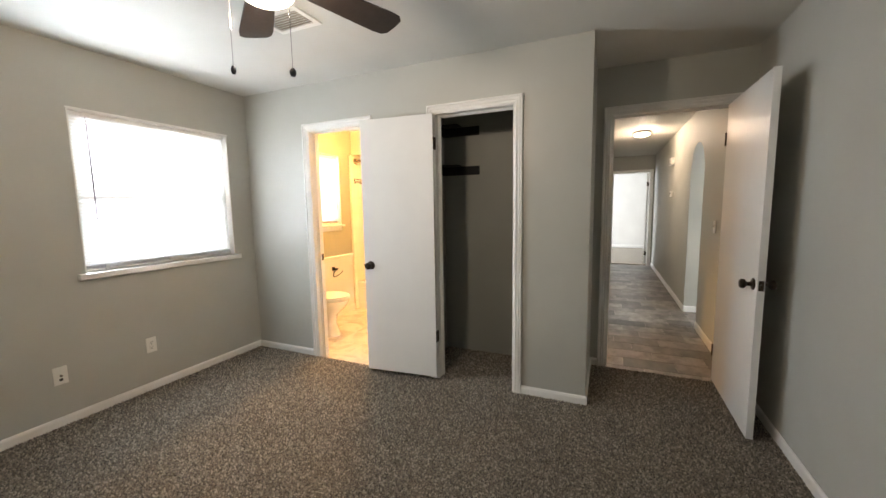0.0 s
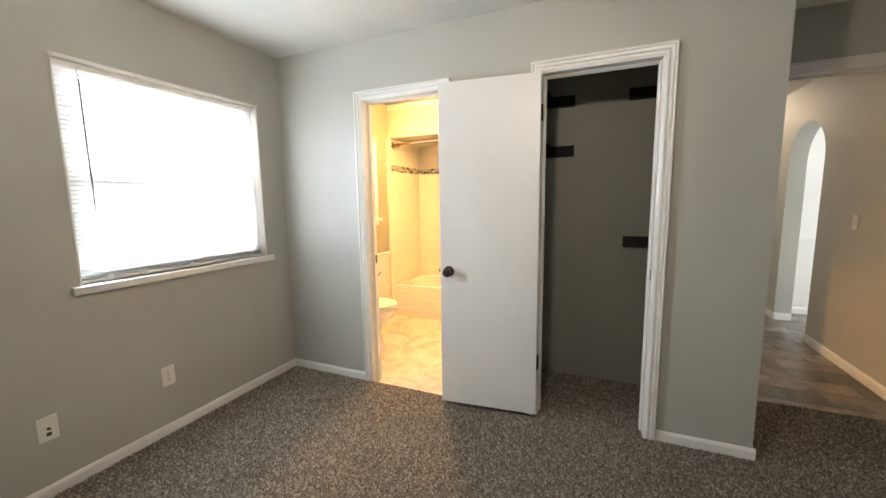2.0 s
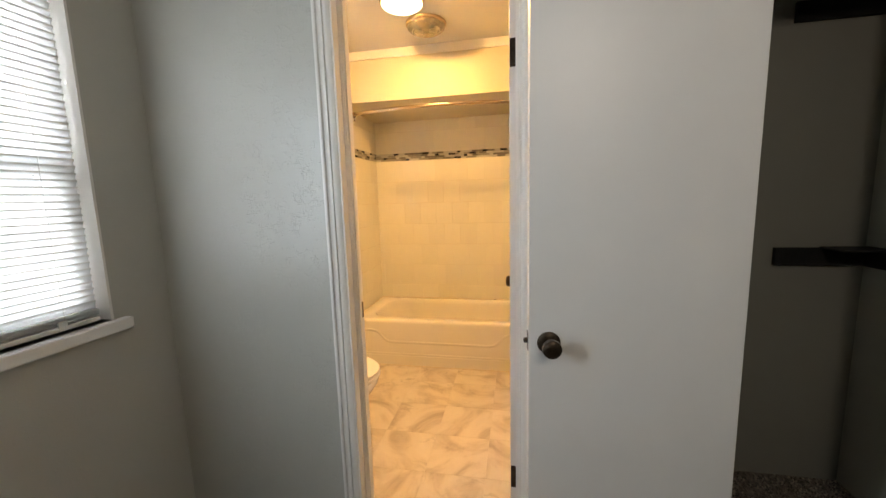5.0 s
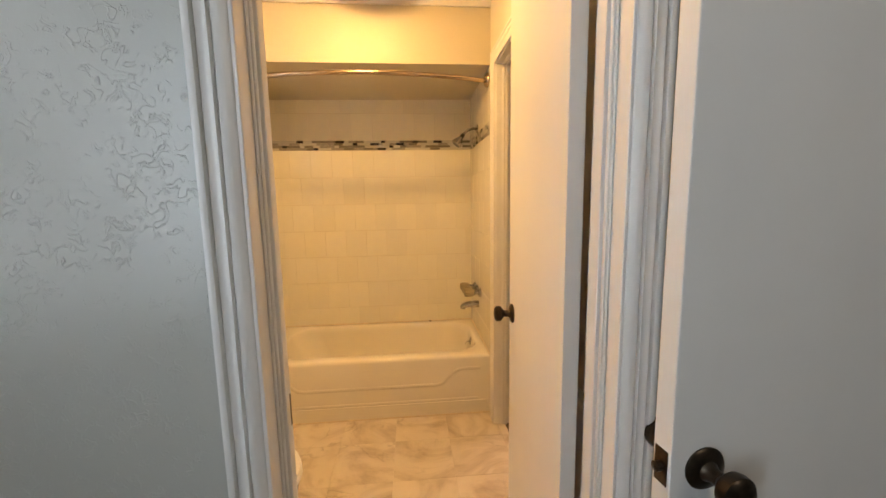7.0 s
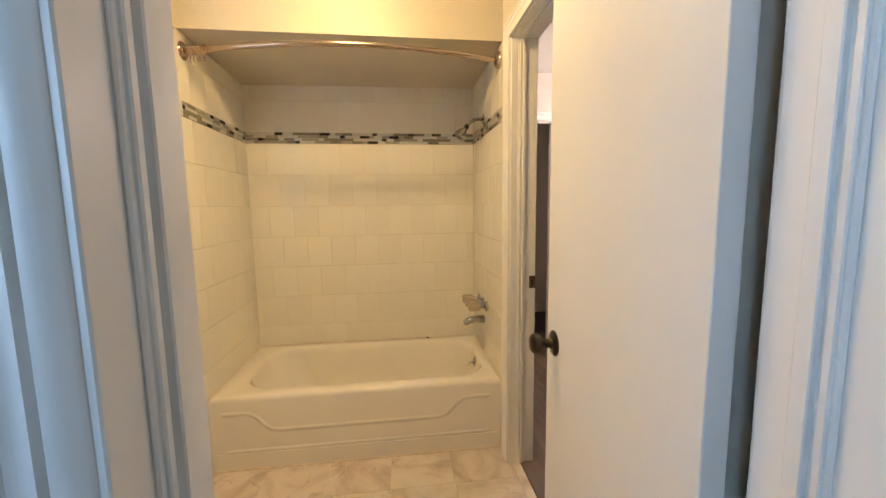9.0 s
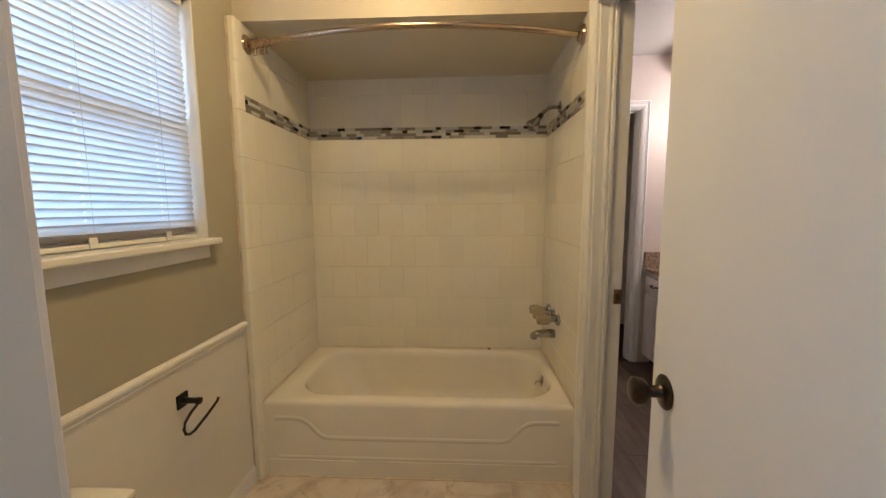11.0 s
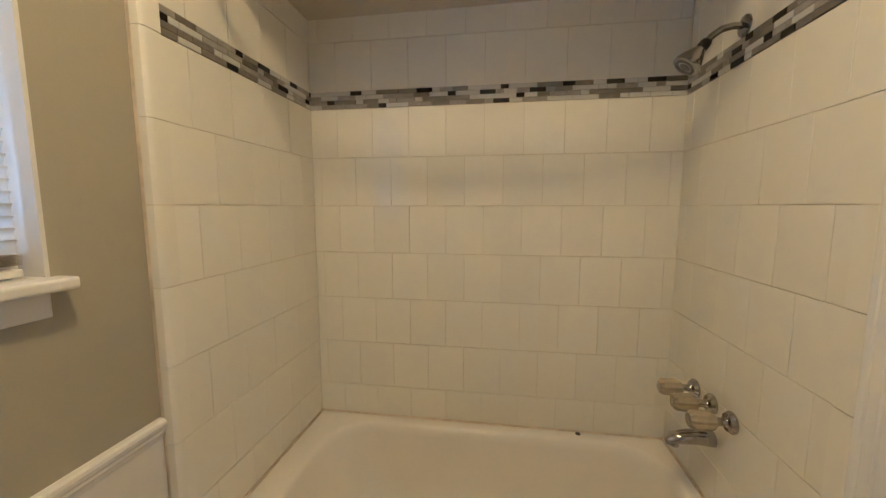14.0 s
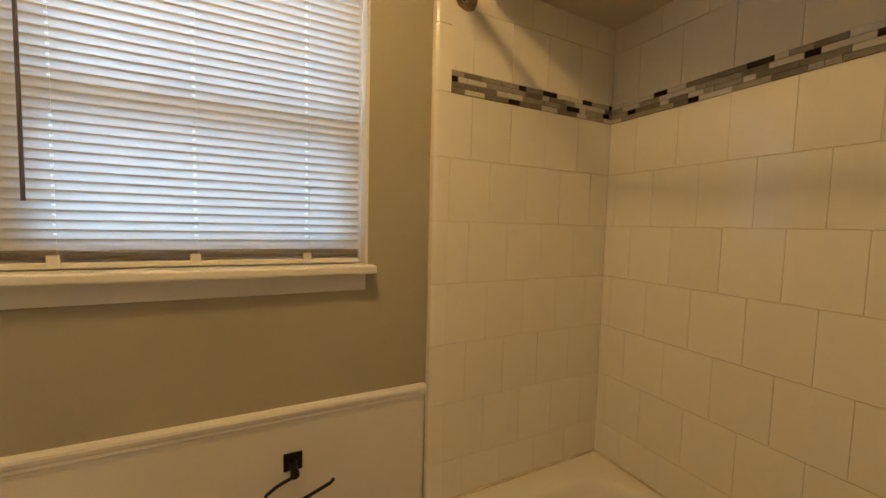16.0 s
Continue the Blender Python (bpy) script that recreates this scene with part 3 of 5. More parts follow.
baseboard(XL, YB, XL, YC, (1, 0))
baseboard(XL, YC, -2.732, YC, (0, -1))
baseboard(-0.828, YC, -0.373, YC, (0, -1))
baseboard(-0.385, YC, -0.385, 3.51, (1, 0))
baseboard(-0.385, 3.51, -0.324, 3.51, (0, -1))
baseboard(XR, YB, XR, 3.51, (-1, 0))
baseboard(XL, YB, XR, YB, (0, 1))
baseboard(XR, 3.62, XR, 4.97, (-1, 0), HF, 0.075)
baseboard(XR, 5.68, XR, 9.6, (-1, 0), HF, 0.075)
baseboard(XR, 5.68, XR + 0.15, 5.68, (0, -1), HF, 0.075)
baseboard(-0.31, 4.42, -0.31, 9.6, (1, 0), HF, 0.075)
baseboard(-3.0, 13.3, 2.6, 13.3, (0, -1), 0, 0.09)
baseboard(XR + 0.15, 6.02, 4.2, 6.02, (0, -1), HF, 0.075)
baseboard(WXB, YC + 0.11, WXB, 4.36, (1, 0), BF, 0.09)

# ---- windows and blinds ----


def window(name, wx, opening, label, depth=0.10):
    """A white single-hung window set deep in its opening, with sashes, panes and reveal boards."""
    y0, y1, z0, z1 = opening
    w = thing(name, (wx, (y0 + y1) / 2, z0), label, "window", kind="structure")
    xo, xi = wx - 0.098, wx - 0.068
    zm = (z0 + z1) / 2 - 0.03
    wpart("window_frame", boxes((xo - 0.02, xi + 0.01, y0, y0 + 0.035, z0, z1), (xo - 0.02, xi + 0.01, y1 - 0.035, y1, z0, z1),
                                (xo - 0.02, xi + 0.01, y0 + 0.035, y1 - 0.035, z0, z0 + 0.035), (xo - 0.02, xi + 0.01, y0 + 0.035, y1 - 0.035, z1 - 0.035, z1), bevel=0.003), WINDOWFRAME, w)
    for a, b, dx in ((z0 + 0.035, zm + 0.025, 0.016), (zm - 0.025, z1 - 0.035, -0.006)):
        ya, yb = y0 + 0.035, y1 - 0.035
        xa, xb = xo + dx, xi - 0.008 + dx
        s = wpart("sash", boxes((xa, xb, ya, ya + 0.03, a, b), (xa, xb, yb - 0.03, yb, a, b), (xa, xb, ya + 0.03, yb - 0.03, a, a + 0.04), (xa, xb, ya + 0.03, yb - 0.03, b - 0.04, b), bevel=0.002), WINDOWFRAME, w)
        pane = wpart("pane", boxes((xa + 0.009, xa + 0.013, ya + 0.03, yb - 0.03, a + 0.04, b - 0.04)), PANE, w)
        pane.visible_shadow = False
    wpart("reveal", boxes((xi + 0.01, wx + 0.0015, y0 - 0.004, y0 + 0.004, z0, z1), (xi + 0.01, wx + 0.0015, y1 - 0.004, y1 + 0.004, z0, z1), (xi + 0.01, wx + 0.0015, y0, y1, z1 - 0.004, z1 + 0.004)), TRIM, w, "white painted reveal board")
    return w


def stool(bm, wx, y0, y1, z, out, thick, ear):
    """A window stool with a rounded nose and ears past the opening."""
    box(bm, wx - 0.09, wx, y0, y1, z - thick, z)
    box(bm, wx, wx + out, y0 - ear, y1 + ear, z - thick, z, 0.006, 3)
    return bm


def blind(name, wx, opening, label, pitch, wand_y, wand_z, cords, tilt, drop_gap, stack_mat):
    """A closed mini blind: head rail, curved slats with cord slots, ladder cords, bottom rail and wand."""
    y0, y1, z0, z1 = opening
    ya, yb, x = y0 + 0.012, y1 - 0.018, wx - 0.035
    b = thing(name, (x, (ya + yb) / 2, z1 - 0.01), label, "window blind")
    wpart("head_rail", boxes((x - 0.016, x + 0.016, ya, yb, z1 - 0.034, z1 - 0.006), bevel=0.003), PLASTIC, b, "white metal head rail")
    top, bot = z1 - 0.045, z0 + drop_gap
    n = round((top - bot) / pitch)
    pitch = (top - bot) / n
    bm = bmesh.new()
    half, c, s = 0.0138, math.cos(radians(tilt)), math.sin(radians(tilt))
    prof = []
    for q in (-1, -0.12, 0.12, 0.60, 1):
        u, k = q * half, 0.0022 * (1 - q * q)
        prof.append((u * c + k * s, -u * s + k * c))
    cuts = [0.0]
    for cy in sorted(cords):
        cuts += [cy - ya - 0.0028, cy - ya + 0.0028]
    cuts.append(yb - ya)
    grid = [[bm.verts.new((px, yy, pz)) for px, pz in prof] for yy in cuts]
    for i in range(len(cuts) - 1):
        for j in range(4):
            if j == 1 and i % 2 == 1:
                continue
            fc = bm.faces.new((grid[i][j], grid[i][j + 1], grid[i + 1][j + 1], grid[i + 1][j]))
            # opaque edge strip imitates the darker line where backlit slats overlap
            fc.material_index = 1 if j == 3 else 0
    me = mesh_from(bm, "slat", SLAT, True)
    me.materials.append(PLASTIC)
    loc = Vector(b.location)
    for i in range(n):
        o = new("slat", me)
        o.parent = b
        o.location = Vector((x, ya, top - i * pitch)) - loc
        o.rotation_euler = (0, radians(random.uniform(-2.5, 2.5)), 0)
    zs = top - n * pitch
    flat_slat = mesh_from(boxes((-0.0125, 0.0125, 0, yb - ya, 0, 0.0012)), "stacked_slat", stack_mat)
    for i in range(6):
        o = new("stacked_slat", flat_slat)
        o.parent = b
        o.location = Vector((x, ya, zs + 0.006 - i * 0.0035)) - loc
    zb = zs - 0.018
    wpart("bottom_rail", boxes((x - 0.0135, x + 0.0135, ya, yb, zb - 0.016, zb), bevel=0.004), PLASTIC, b)
    for cy in cords:
        wpart("ladder_cord", tube(bmesh.new(), [(x + 0.0135, cy + 0.007, z1 - 0.03), (x + 0.0135, cy + 0.007, zb)], 0.0007, 5), PLASTIC, b)
        wpart("cord_clip", boxes((x + 0.010, x + 0.0165, cy - 0.012, cy + 0.012, zb - 0.014, zb + 0.016), bevel=0.002), PLASTIC, b)
    wz0, wz1 = wand_z
    wand = bmesh.new()
    tube(wand, [(x + 0.022, wand_y, wz1), (x + 0.026, wand_y, wz0)], 0.0042, 6)
    wpart("tilt_wand", wand, plain("smoky_acrylic_wand", (0.11, 0.10, 0.115), 0.3), b, "grey plastic tilt wand")
    tube(wand2 := bmesh.new(), [(x + 0.014, wand_y, z1 - 0.03), (x + 0.022, wand_y, wz1)], 0.0018, 5)
    wpart("wand_hook", wand2, CHROME, b)
    return b


w1 = window("window_1", XL, BW, "white vinyl single-hung bedroom window")
wpart("window_sill", stool(bmesh.new(), XL, BW[0], BW[1], BW[2], 0.035, 0.040, 0.045), TRIM, w1, "white painted wooden sill")
wpart("head_trim", boxes((XL, XL + 0.008, BW[0] - 0.008, BW[1] + 0.01, BW[3], BW[3] + 0.012), bevel=0.002), TRIM, w1)
blind("window_blind", XL, BW, "white closed mini blind in the bedroom window", 0.0215, 1.588, (1.305, 1.935), [1.62, 2.035, 2.45], -70, 0.0365, SLAT)
w2 = window("window_2", WXB, TW, "white vinyl single-hung bathroom window")
wpart("window_sill", stool(bmesh.new(), WXB, TW[0], TW[1], TW[2] + 0.006, 0.050, 0.024, 0.020), TRIM, w2, "white painted wooden sill")
wpart("apron", boxes((WXB, WXB + 0.010, TW[0] - 0.02, TW[1] - 0.004, TW[2] - 0.070, TW[2] - 0.018), bevel=0.002), TRIM, w2)
# the stacked slats of this blind are coloured as if in shade
blind("window_blind", WXB, TW, "white closed mini blind in the bathroom window", 0.0222, 3.417, (1.305, 1.93), [3.455, 3.722, 3.990], -70, 0.0425, SHADE_BROWN)

# ---- doors ----


def knob(parent, m, name="door_knob"):
    """A round bronze knob on a rosette; m carries z out of the door's face."""
    k = part(name, lathe(bmesh.new(), [(0.0, 0.0), (0.033, 0.0), (0.034, 0.003), (0.030, 0.007), (0.016, 0.010), (0.012, 0.016), (0.0115, 0.030), (0.016, 0.034), (0.0255, 0.042),
                                       (0.0275, 0.050), (0.0265, 0.058), (0.020, 0.064), (0.010, 0.066), (0.0, 0.0665)], 28), BRONZE, parent, "oil-rubbed bronze knob", True)
    k.matrix_local = m
    return k


def door(name, hinge, angle, width, z0, z1, thick, label, knob_side=(1, -1), hinges=(0.3, 1.8), knob_z=0.91, latch=True):
    """A flush slab door turned about its hinge edge: the slab runs along local +x, its thickness along local +y."""
    d = new(name)
    d.matrix_world = Matrix.Translation(hinge) @ Matrix.Rotation(radians(angle), 4, "Z")
    tagged(d, label, "door")
    part("slab", boxes((0, width, 0, thick, z0, z1), bevel=0.002), DOOR, d, "flat white painted door slab")
    lo_, hi_ = min(0, thick), max(0, thick)
    kx = width - 0.058
    for s in knob_side:
        m = axis_to((kx, hi_ if s > 0 else lo_, knob_z), (0, s, 0))
        knob(d, m)
    if latch:
        part("latch_plate", boxes((width - 0.001, width + 0.0015, thick / 2 - 0.012, thick / 2 + 0.012, knob_z - 0.028, knob_z + 0.028)), BRONZE, d)
        bm = bmesh.new()
        lathe(bm, [(0, 0), (0.008, 0), (0.008, 0.010), (0.0, 0.013)], 12, axis_to((width + 0.001, thick / 2, knob_z), (1, 0, 0)))
        part("latch_bolt", bm, BRONZE, d)
    for hz in hinges:
        bm = boxes((-0.002, 0.0, lo_ + 0.004, hi_ - 0.002, hz - 0.045, hz + 0.045))
        for k in range(5):
            lathe(bm, [(0.006, 0), (0.0065, 0.001), (0.0065, 0.016), (0.006, 0.017)], 10, Matrix.Translation((-0.004, lo_ - 0.003, hz - 0.045 + k * 0.018)))
        part("hinge", bm, BRONZE, d, "dark bronze butt hinge")
    return d


# closet door folded back over the wall, bathroom door opened inward, hall door against the east wall
door("closet_door", (-1.466, 2.737, 0), 180 + 5.8, 0.597, 0.033, 2.028, -0.035, "white flush closet door standing wide open against the wall", (1, -1), (0.354, 1.82), 0.899)
door("bathroom_door", (-2.118, 2.936, 0), 90 - 4.1, 0.582, BF + 0.02, 2.008, -0.035, "white flush bathroom door standing open into the bathroom", (1, -1), (0.25, 1.80), 0.905)
door("hall_door", (0.512, 3.503, 0), -90.3, 0.80, 0.02, 2.035, -0.035, "white flush bedroom door standing open beside the wall", (1, -1), (0.25, 1.80), 0.90)
door("far_room_door", (0.50, 9.73, 0), 78, 0.70, 0.02, 2.02, -0.035, "white far room door standing open", (1, -1), (0.25, 1.80), 0.9)


AGED = plain("worn_copper_bronze", (0.20, 0.105, 0.055), 0.4, 0.8, 0.35, 60)


def strike(x0, x1, y0, y1, z, label, normal, metal=BRONZE):
    t = thing("strike_plate", ((x0 + x1) / 2, (y0 + y1) / 2, z), label, "strike plate")
    wpart("plate", boxes((x0, x1, y0, y1, z - 0.03, z + 0.03)), metal, t)
    if normal == "x":
        wpart("latch_hole", boxes((x0 - 0.0006, x1 + 0.0006, (y0 + y1) / 2 - 0.006, (y0 + y1) / 2 + 0.006, z - 0.013, z + 0.013)), SLOT, t)
    else:
        wpart("latch_hole", boxes(((x0 + x1) / 2 - 0.006, (x0 + x1) / 2 + 0.006, y0 - 0.0006, y1 + 0.0006, z - 0.013, z + 0.013)), SLOT, t)


strike(-2.6702, -2.6685, 2.868, 2.896, 0.915, "dark bronze strike plate on the bathroom jamb", "x")
strike(-0.8855, -0.8838, 2.797, 2.828, 0.925, "dark bronze strike plate on the closet jamb", "x")
strike(-0.2625, -0.2605, 3.515, 3.548, 0.92, "dark bronze strike plate on the hall door jamb", "x")
strike(-1.857, -1.827, 4.2665, 4.2682, 0.90, "aged bronze strike plate on the vanity jamb", "y", AGED)
strike(-1.0615, -1.0598, 5.895, 5.923, 0.90, "aged bronze strike plate on the far vanity jamb", "x", AGED)

# ---- wall plates ----


def wall_plate(name, centre, normal, label, kind):
    t = new(name)
    t.matrix_world = axis_to(centre, normal) @ Matrix.Rotation(0, 4, "Z")
    # local x is kept level
    n = Vector(normal)
    side = Vector((0, 0, 1)).cross(n)
    t.matrix_world = Matrix((( side.x, 0, n.x, centre[0]), (side.y, 0, n.y, centre[1]), (side.z, 1, n.z, centre[2]), (0, 0, 0, 1)))
    tagged(t, label, "wall plate")
    part("plate", boxes((-0.035, 0.035, -0.057, 0.057, 0, 0.006), bevel=0.002), PLASTIC, t)
    if kind == "outlet":
        for dz in (-0.02, 0.02):
            r = part("receptacle", boxes((-0.0165, 0.0165, dz - 0.014, dz + 0.014, 0.005, 0.0078), bevel=0.0012), PLASTIC, t)
            for dx in (-0.006, 0.006):
                part("slot", boxes((dx - 0.0012, dx + 0.0012, dz - 0.002, dz + 0.007, 0.0072, 0.0082)), SLOT, r)
            part("slot", boxes((-0.0025, 0.0025, dz - 0.010, dz - 0.005, 0.0072, 0.0082)), SLOT, r)
    elif kind == "cable":
        part("coax_jack", lathe(bmesh.new(), [(0.007, 0.005), (0.007, 0.012), (0.004, 0.012), (0.004, 0.022), (0, 0.022)], 12), CHROME, t)
        part("data_jack", boxes((-0.009, 0.009, -0.034, -0.018, 0.005, 0.009), bevel=0.001), SLOT, t)
    elif kind == "switch":
        part("toggle", boxes((-0.005, 0.005, -0.004, 0.014, 0.005, 0.018), bevel=0.0015), PLASTIC, t)
    part("screw", lathe(bmesh.new(), [(0.003, 0.0055), (0.003, 0.0068), (0, 0.0068)], 8), CHROME, t)
    return t


wall_plate("wall_outlet", (XL, 1.822, 0.347), (1, 0, 0), "white duplex outlet on the greige wall", "outlet")
wall_plate("cable_plate", (XL, 1.301, 0.328), (1, 0, 0), "white cable jack plate on the greige wall", "cable")
wall_plate("wall_outlet", (-0.532, 5.86, 1.107), (0, -1, 0), "white duplex outlet above the vanity counter", "outlet")
wall_plate("light_switch", (BX - 0.004, 3.468, 1.13), (-1, 0, 0), "white toggle light switch on the bathroom wall", "switch")
wall_plate("light_switch", (XR, 4.41, 1.13), (-1, 0, 0), "white toggle light switch on the hall wall", "switch")
t_ = thing("thermostat", (XR, 7.06, 1.5), "white round-cornered thermostat on the hall wall", "thermostat")
wpart("body", boxes((XR - 0.03, XR, 7.0, 7.12, 1.46, 1.55), bevel=0.006), PLASTIC, t_)
wpart("dial", boxes((XR - 0.032, XR - 0.029, 7.03, 7.09, 1.50, 1.53)), SLOT, t_)
t_ = thing("door_chime", (XR, 7.09, 2.0), "white door chime box high on the hall wall", "chime")
wpart("cover", boxes((XR - 0.05, XR, 7.0, 7.18, 1.95, 2.06), bevel=0.008), PLASTIC, t_)
wpart("grille", boxes(*[(XR - 0.0515, XR - 0.049, 7.02, 7.16, 1.965 + i * 0.014, 1.969 + i * 0.014) for i in range(6)]), SLOT, t_)

# ---- bedroom: ceiling fan and vent ----


def ceiling_fan(cx, cy):
    """Dark-bladed fan on a short rod with a lit globe and two pull chains."""
    f_ = thing("ceiling_fan", (cx, cy, CZ), "ceiling fan with dark wooden blades and a lit globe", "ceiling fan")
    at = Matrix.Translation((cx, cy, 0))
    wpart("canopy", lathe(bmesh.new(), [(0.0, CZ), (0.07, CZ), (0.068, CZ - 0.03), (0.045, CZ - 0.05), (0.0, CZ - 0.05)], 28, at), BRONZE, f_, "", True)
    wpart("rod", lathe(bmesh.new(), [(0.013, CZ - 0.05), (0.013, CZ - 0.10)], 14, at), BRONZE, f_, "", True)
    wpart("motor_housing", lathe(bmesh.new(), [(0.0, CZ - 0.095), (0.05, CZ - 0.095), (0.095, CZ - 0.115), (0.105, CZ - 0.15), (0.10, CZ - 0.20), (0.07, CZ - 0.225), (0.0, CZ - 0.225)], 32, at), BRONZE, f_, "dark bronze motor housing", True)
    wpart("light_fitter", lathe(bmesh.new(), [(0.045, CZ - 0.225), (0.055, CZ - 0.24), (0.085, CZ - 0.262), (0.085, CZ - 0.272), (0.0, CZ - 0.272)], 28, at), BRONZE, f_, "", True)
    g = [(0.082, CZ - 0.272)] + [(0.098 * math.cos(a), CZ - 0.274 - 0.045 * math.sin(a)) for a in np.linspace(0, math.pi / 2, 10)]
    globe = wpart("globe", lathe(bmesh.new(), g, 32, at), LIT_GLASS, f_, "lit opal glass globe", True)
    globe.visible_shadow = False
    for k in range(5):
        ang = radians(142.75 + 72 * k)
        rot = at @ Matrix.Rotation(ang, 4, "Z") @ Matrix.Translation((0, 0, 2.205)) @ Matrix.Rotation(radians(-11), 4, "X")
        bm = bmesh.new()
        outline = [(0.16, -0.045), (0.20, -0.056), (0.52, -0.076), (0.575, -0.072), (0.597, -0.052), (0.602, 0.0), (0.597, 0.052), (0.575, 0.072), (0.52, 0.076), (0.20, 0.056), (0.16, 0.045)]
        lo = [bm.verts.new((x, y, -0.003)) for x, y in outline]
        hi = [bm.verts.new((x, y, 0.003)) for x, y in outline]
        bm.faces.new(lo)
        bm.faces.new(hi)
        for i in range(len(outline)):
            j = (i + 1) % len(outline)
            bm.faces.new((lo[i], lo[j], hi[j], hi[i]))
        bmesh.ops.transform(bm, matrix=rot, verts=bm.verts)
        wpart("blade", bm, DARKWOOD, f_)
        arm = boxes((0.085, 0.19, -0.018, 0.018, -0.009, -0.003), (0.17, 0.215, -0.035, 0.035, -0.009, -0.003), bevel=0.002)
        bmesh.ops.transform(arm, matrix=rot, verts=arm.verts)
        wpart("blade_arm", arm, BRONZE, f_)
    for x, y, z, r in ((-1.522, 1.177, 1.85, 0.0085), (-1.345, 1.293, 1.85, 0.0115)):
        x, y = cx + (x - cx) * 0.95, cy + (y - cy) * 0.95
        c = bmesh.new()
        tube(c, [(x, y, CZ - 0.25), (x, y, z)], 0.0013, 6)
        ch = wpart("pull_chain", c, CHROME, f_, "thin metal pull chain")
        fob = part("fob", lathe(bmesh.new(), [(0, 0.012), (r * 0.5, 0.012), (r, 0.004), (r * 1.05, -0.006), (r * 0.7, -0.016), (0, -0.018)], 14, Matrix.Translation((x, y, z))), BLACK, ch, "black wooden fob", True)
        fob.matrix_parent_inverse = Matrix.Identity(4)


ceiling_fan(-1.435, 1.27)
v_ = thing("ceiling_vent", (-1.96, 1.90, CZ), "white slatted metal air vent in the ceiling", "vent")
wpart("frame", boxes((-2.11, -1.81, 1.80, 1.83, CZ - 0.008, CZ), (-2.11, -1.81, 1.98, 2.01, CZ - 0.008, CZ), (-2.11, -2.08, 1.83, 1.98, CZ - 0.008, CZ), (-1.84, -1.81, 1.83, 1.98, CZ - 0.008, CZ), bevel=0.002), PLASTIC, v_)
# dark sheet painted as the shade behind the vent slats
wpart("backing", boxes((-2.08, -1.84, 1.83, 1.98, CZ - 0.002, CZ - 0.0005)), SHADE_BROWN, v_)
for i in range(7):
    bm = boxes((-2.08, -1.84, -0.008, 0.008, -0.0007, 0.0007))
    bmesh.ops.transform(bm, matrix=Matrix.Translation((0, 1.842 + i * 0.021, CZ - 0.006)) @ Matrix.Rotation(radians(35), 4, "X"), verts=bm.verts)
    wpart("slat", bm, PLASTIC, v_)

# ---- closet: black shelf cleats left on the walls ----
for tag, x0, x1, xw, z in (("high", -1.68, -1.34, -1.68, 2.02), ("high", -1.00, -0.66, -0.66, 2.02), ("low", -1.68, -1.34, -1.68, 1.675), ("low", -1.00, -0.66, -0.66, 1.035)):
    c = thing("shelf_cleat", ((x0 + x1) / 2, 3.45, z), "black painted wooden shelf cleat on the closet wall", "shelf cleat", "closet shelf cleats")
    wpart("back_board", boxes((x0 + 0.001, x1, 3.43, 3.45, z - 0.036, z + 0.04), bevel=0.002), SHELFBLACK, c)
    xa, xb = (xw, xw + 0.02) if xw < -1.2 else (xw - 0.02, xw)
    wpart("side_board", boxes((xa, xb, 2.98, 3.43, z - 0.036, z + 0.04), bevel=0.002), SHELFBLACK, c)
    wpart("corner_shelf", boxes((min(xa, xb) - (0.0 if xw < -1.2 else 0.16), max(xa, xb) + (0.16 if xw < -1.2 else 0.0), 3.30, 3.43, z + 0.04, z + 0.047), bevel=0.001), SHELFBLACK, c)

# ---- bathroom: wainscot, rail, crown ----
structure("wainscot", boxes((WXB, WXB + 0.006, YC + 0.11, 4.355, BF, 0.712)), WAINSCOT, "white painted wainscot below the chair rail", "wainscot")


def chair_rail(x, side, y0, y1, z):
    """A moulded rail along y on the wall face x; side is the direction into the room."""
    prof = [(0, -0.026), (0.008, -0.026), (0.010, -0.014), (0.014, -0.010), (0.014, -0.002), (0.018, 0.004), (0.021, 0.014), (0.019, 0.021), (0.012, 0.025), (0, 0.026)]
    bm = bmesh.new()
    a = [bm.verts.new((x + side * d, y0, z + k)) for d, k in prof]
    b = [bm.verts.new((x + side * d, y1, z + k)) for d, k in prof]
    for i in range(len(prof) - 1):
        bm.faces.new((a[i], a[i + 1], b[i + 1], b[i]))
    bm.faces.new(a)
    bm.faces.new(b)
    return structure("trim_chair_rail", bm, TRIM, "white moulded chair rail on the bathroom wall", "chair rail")


chair_rail(WXB, 1, YC + 0.11, 4.355, 0.729)
structure("wall_bath_lining", boxes((BX - 0.004, BX + 0.003, YC + 0.11, 3.56, BF, CZ)), BATH_CREAM, "cream painted bathroom wall behind the open door", "wall")
structure("wainscot_east", boxes((BX - 0.009, BX - 0.004, YC + 0.11, 3.54, BF, 0.712)), WAINSCOT, "white painted wainscot behind the open door", "wainscot")
chair_rail(BX - 0.004, -1, YC + 0.11, 3.54, 0.729)
structure("trim_crown", boxes((WXB, BX, 4.403, 4.417, 2.368, BCZ - 0.001), bevel=0.003), TRIM, "white flat trim under the bathroom ceiling", "trim")

# ---- bathtub ----
TX0, TX1, TY0, TY1, TZ = -3.429, -1.954, 4.407, 5.127, 0.346


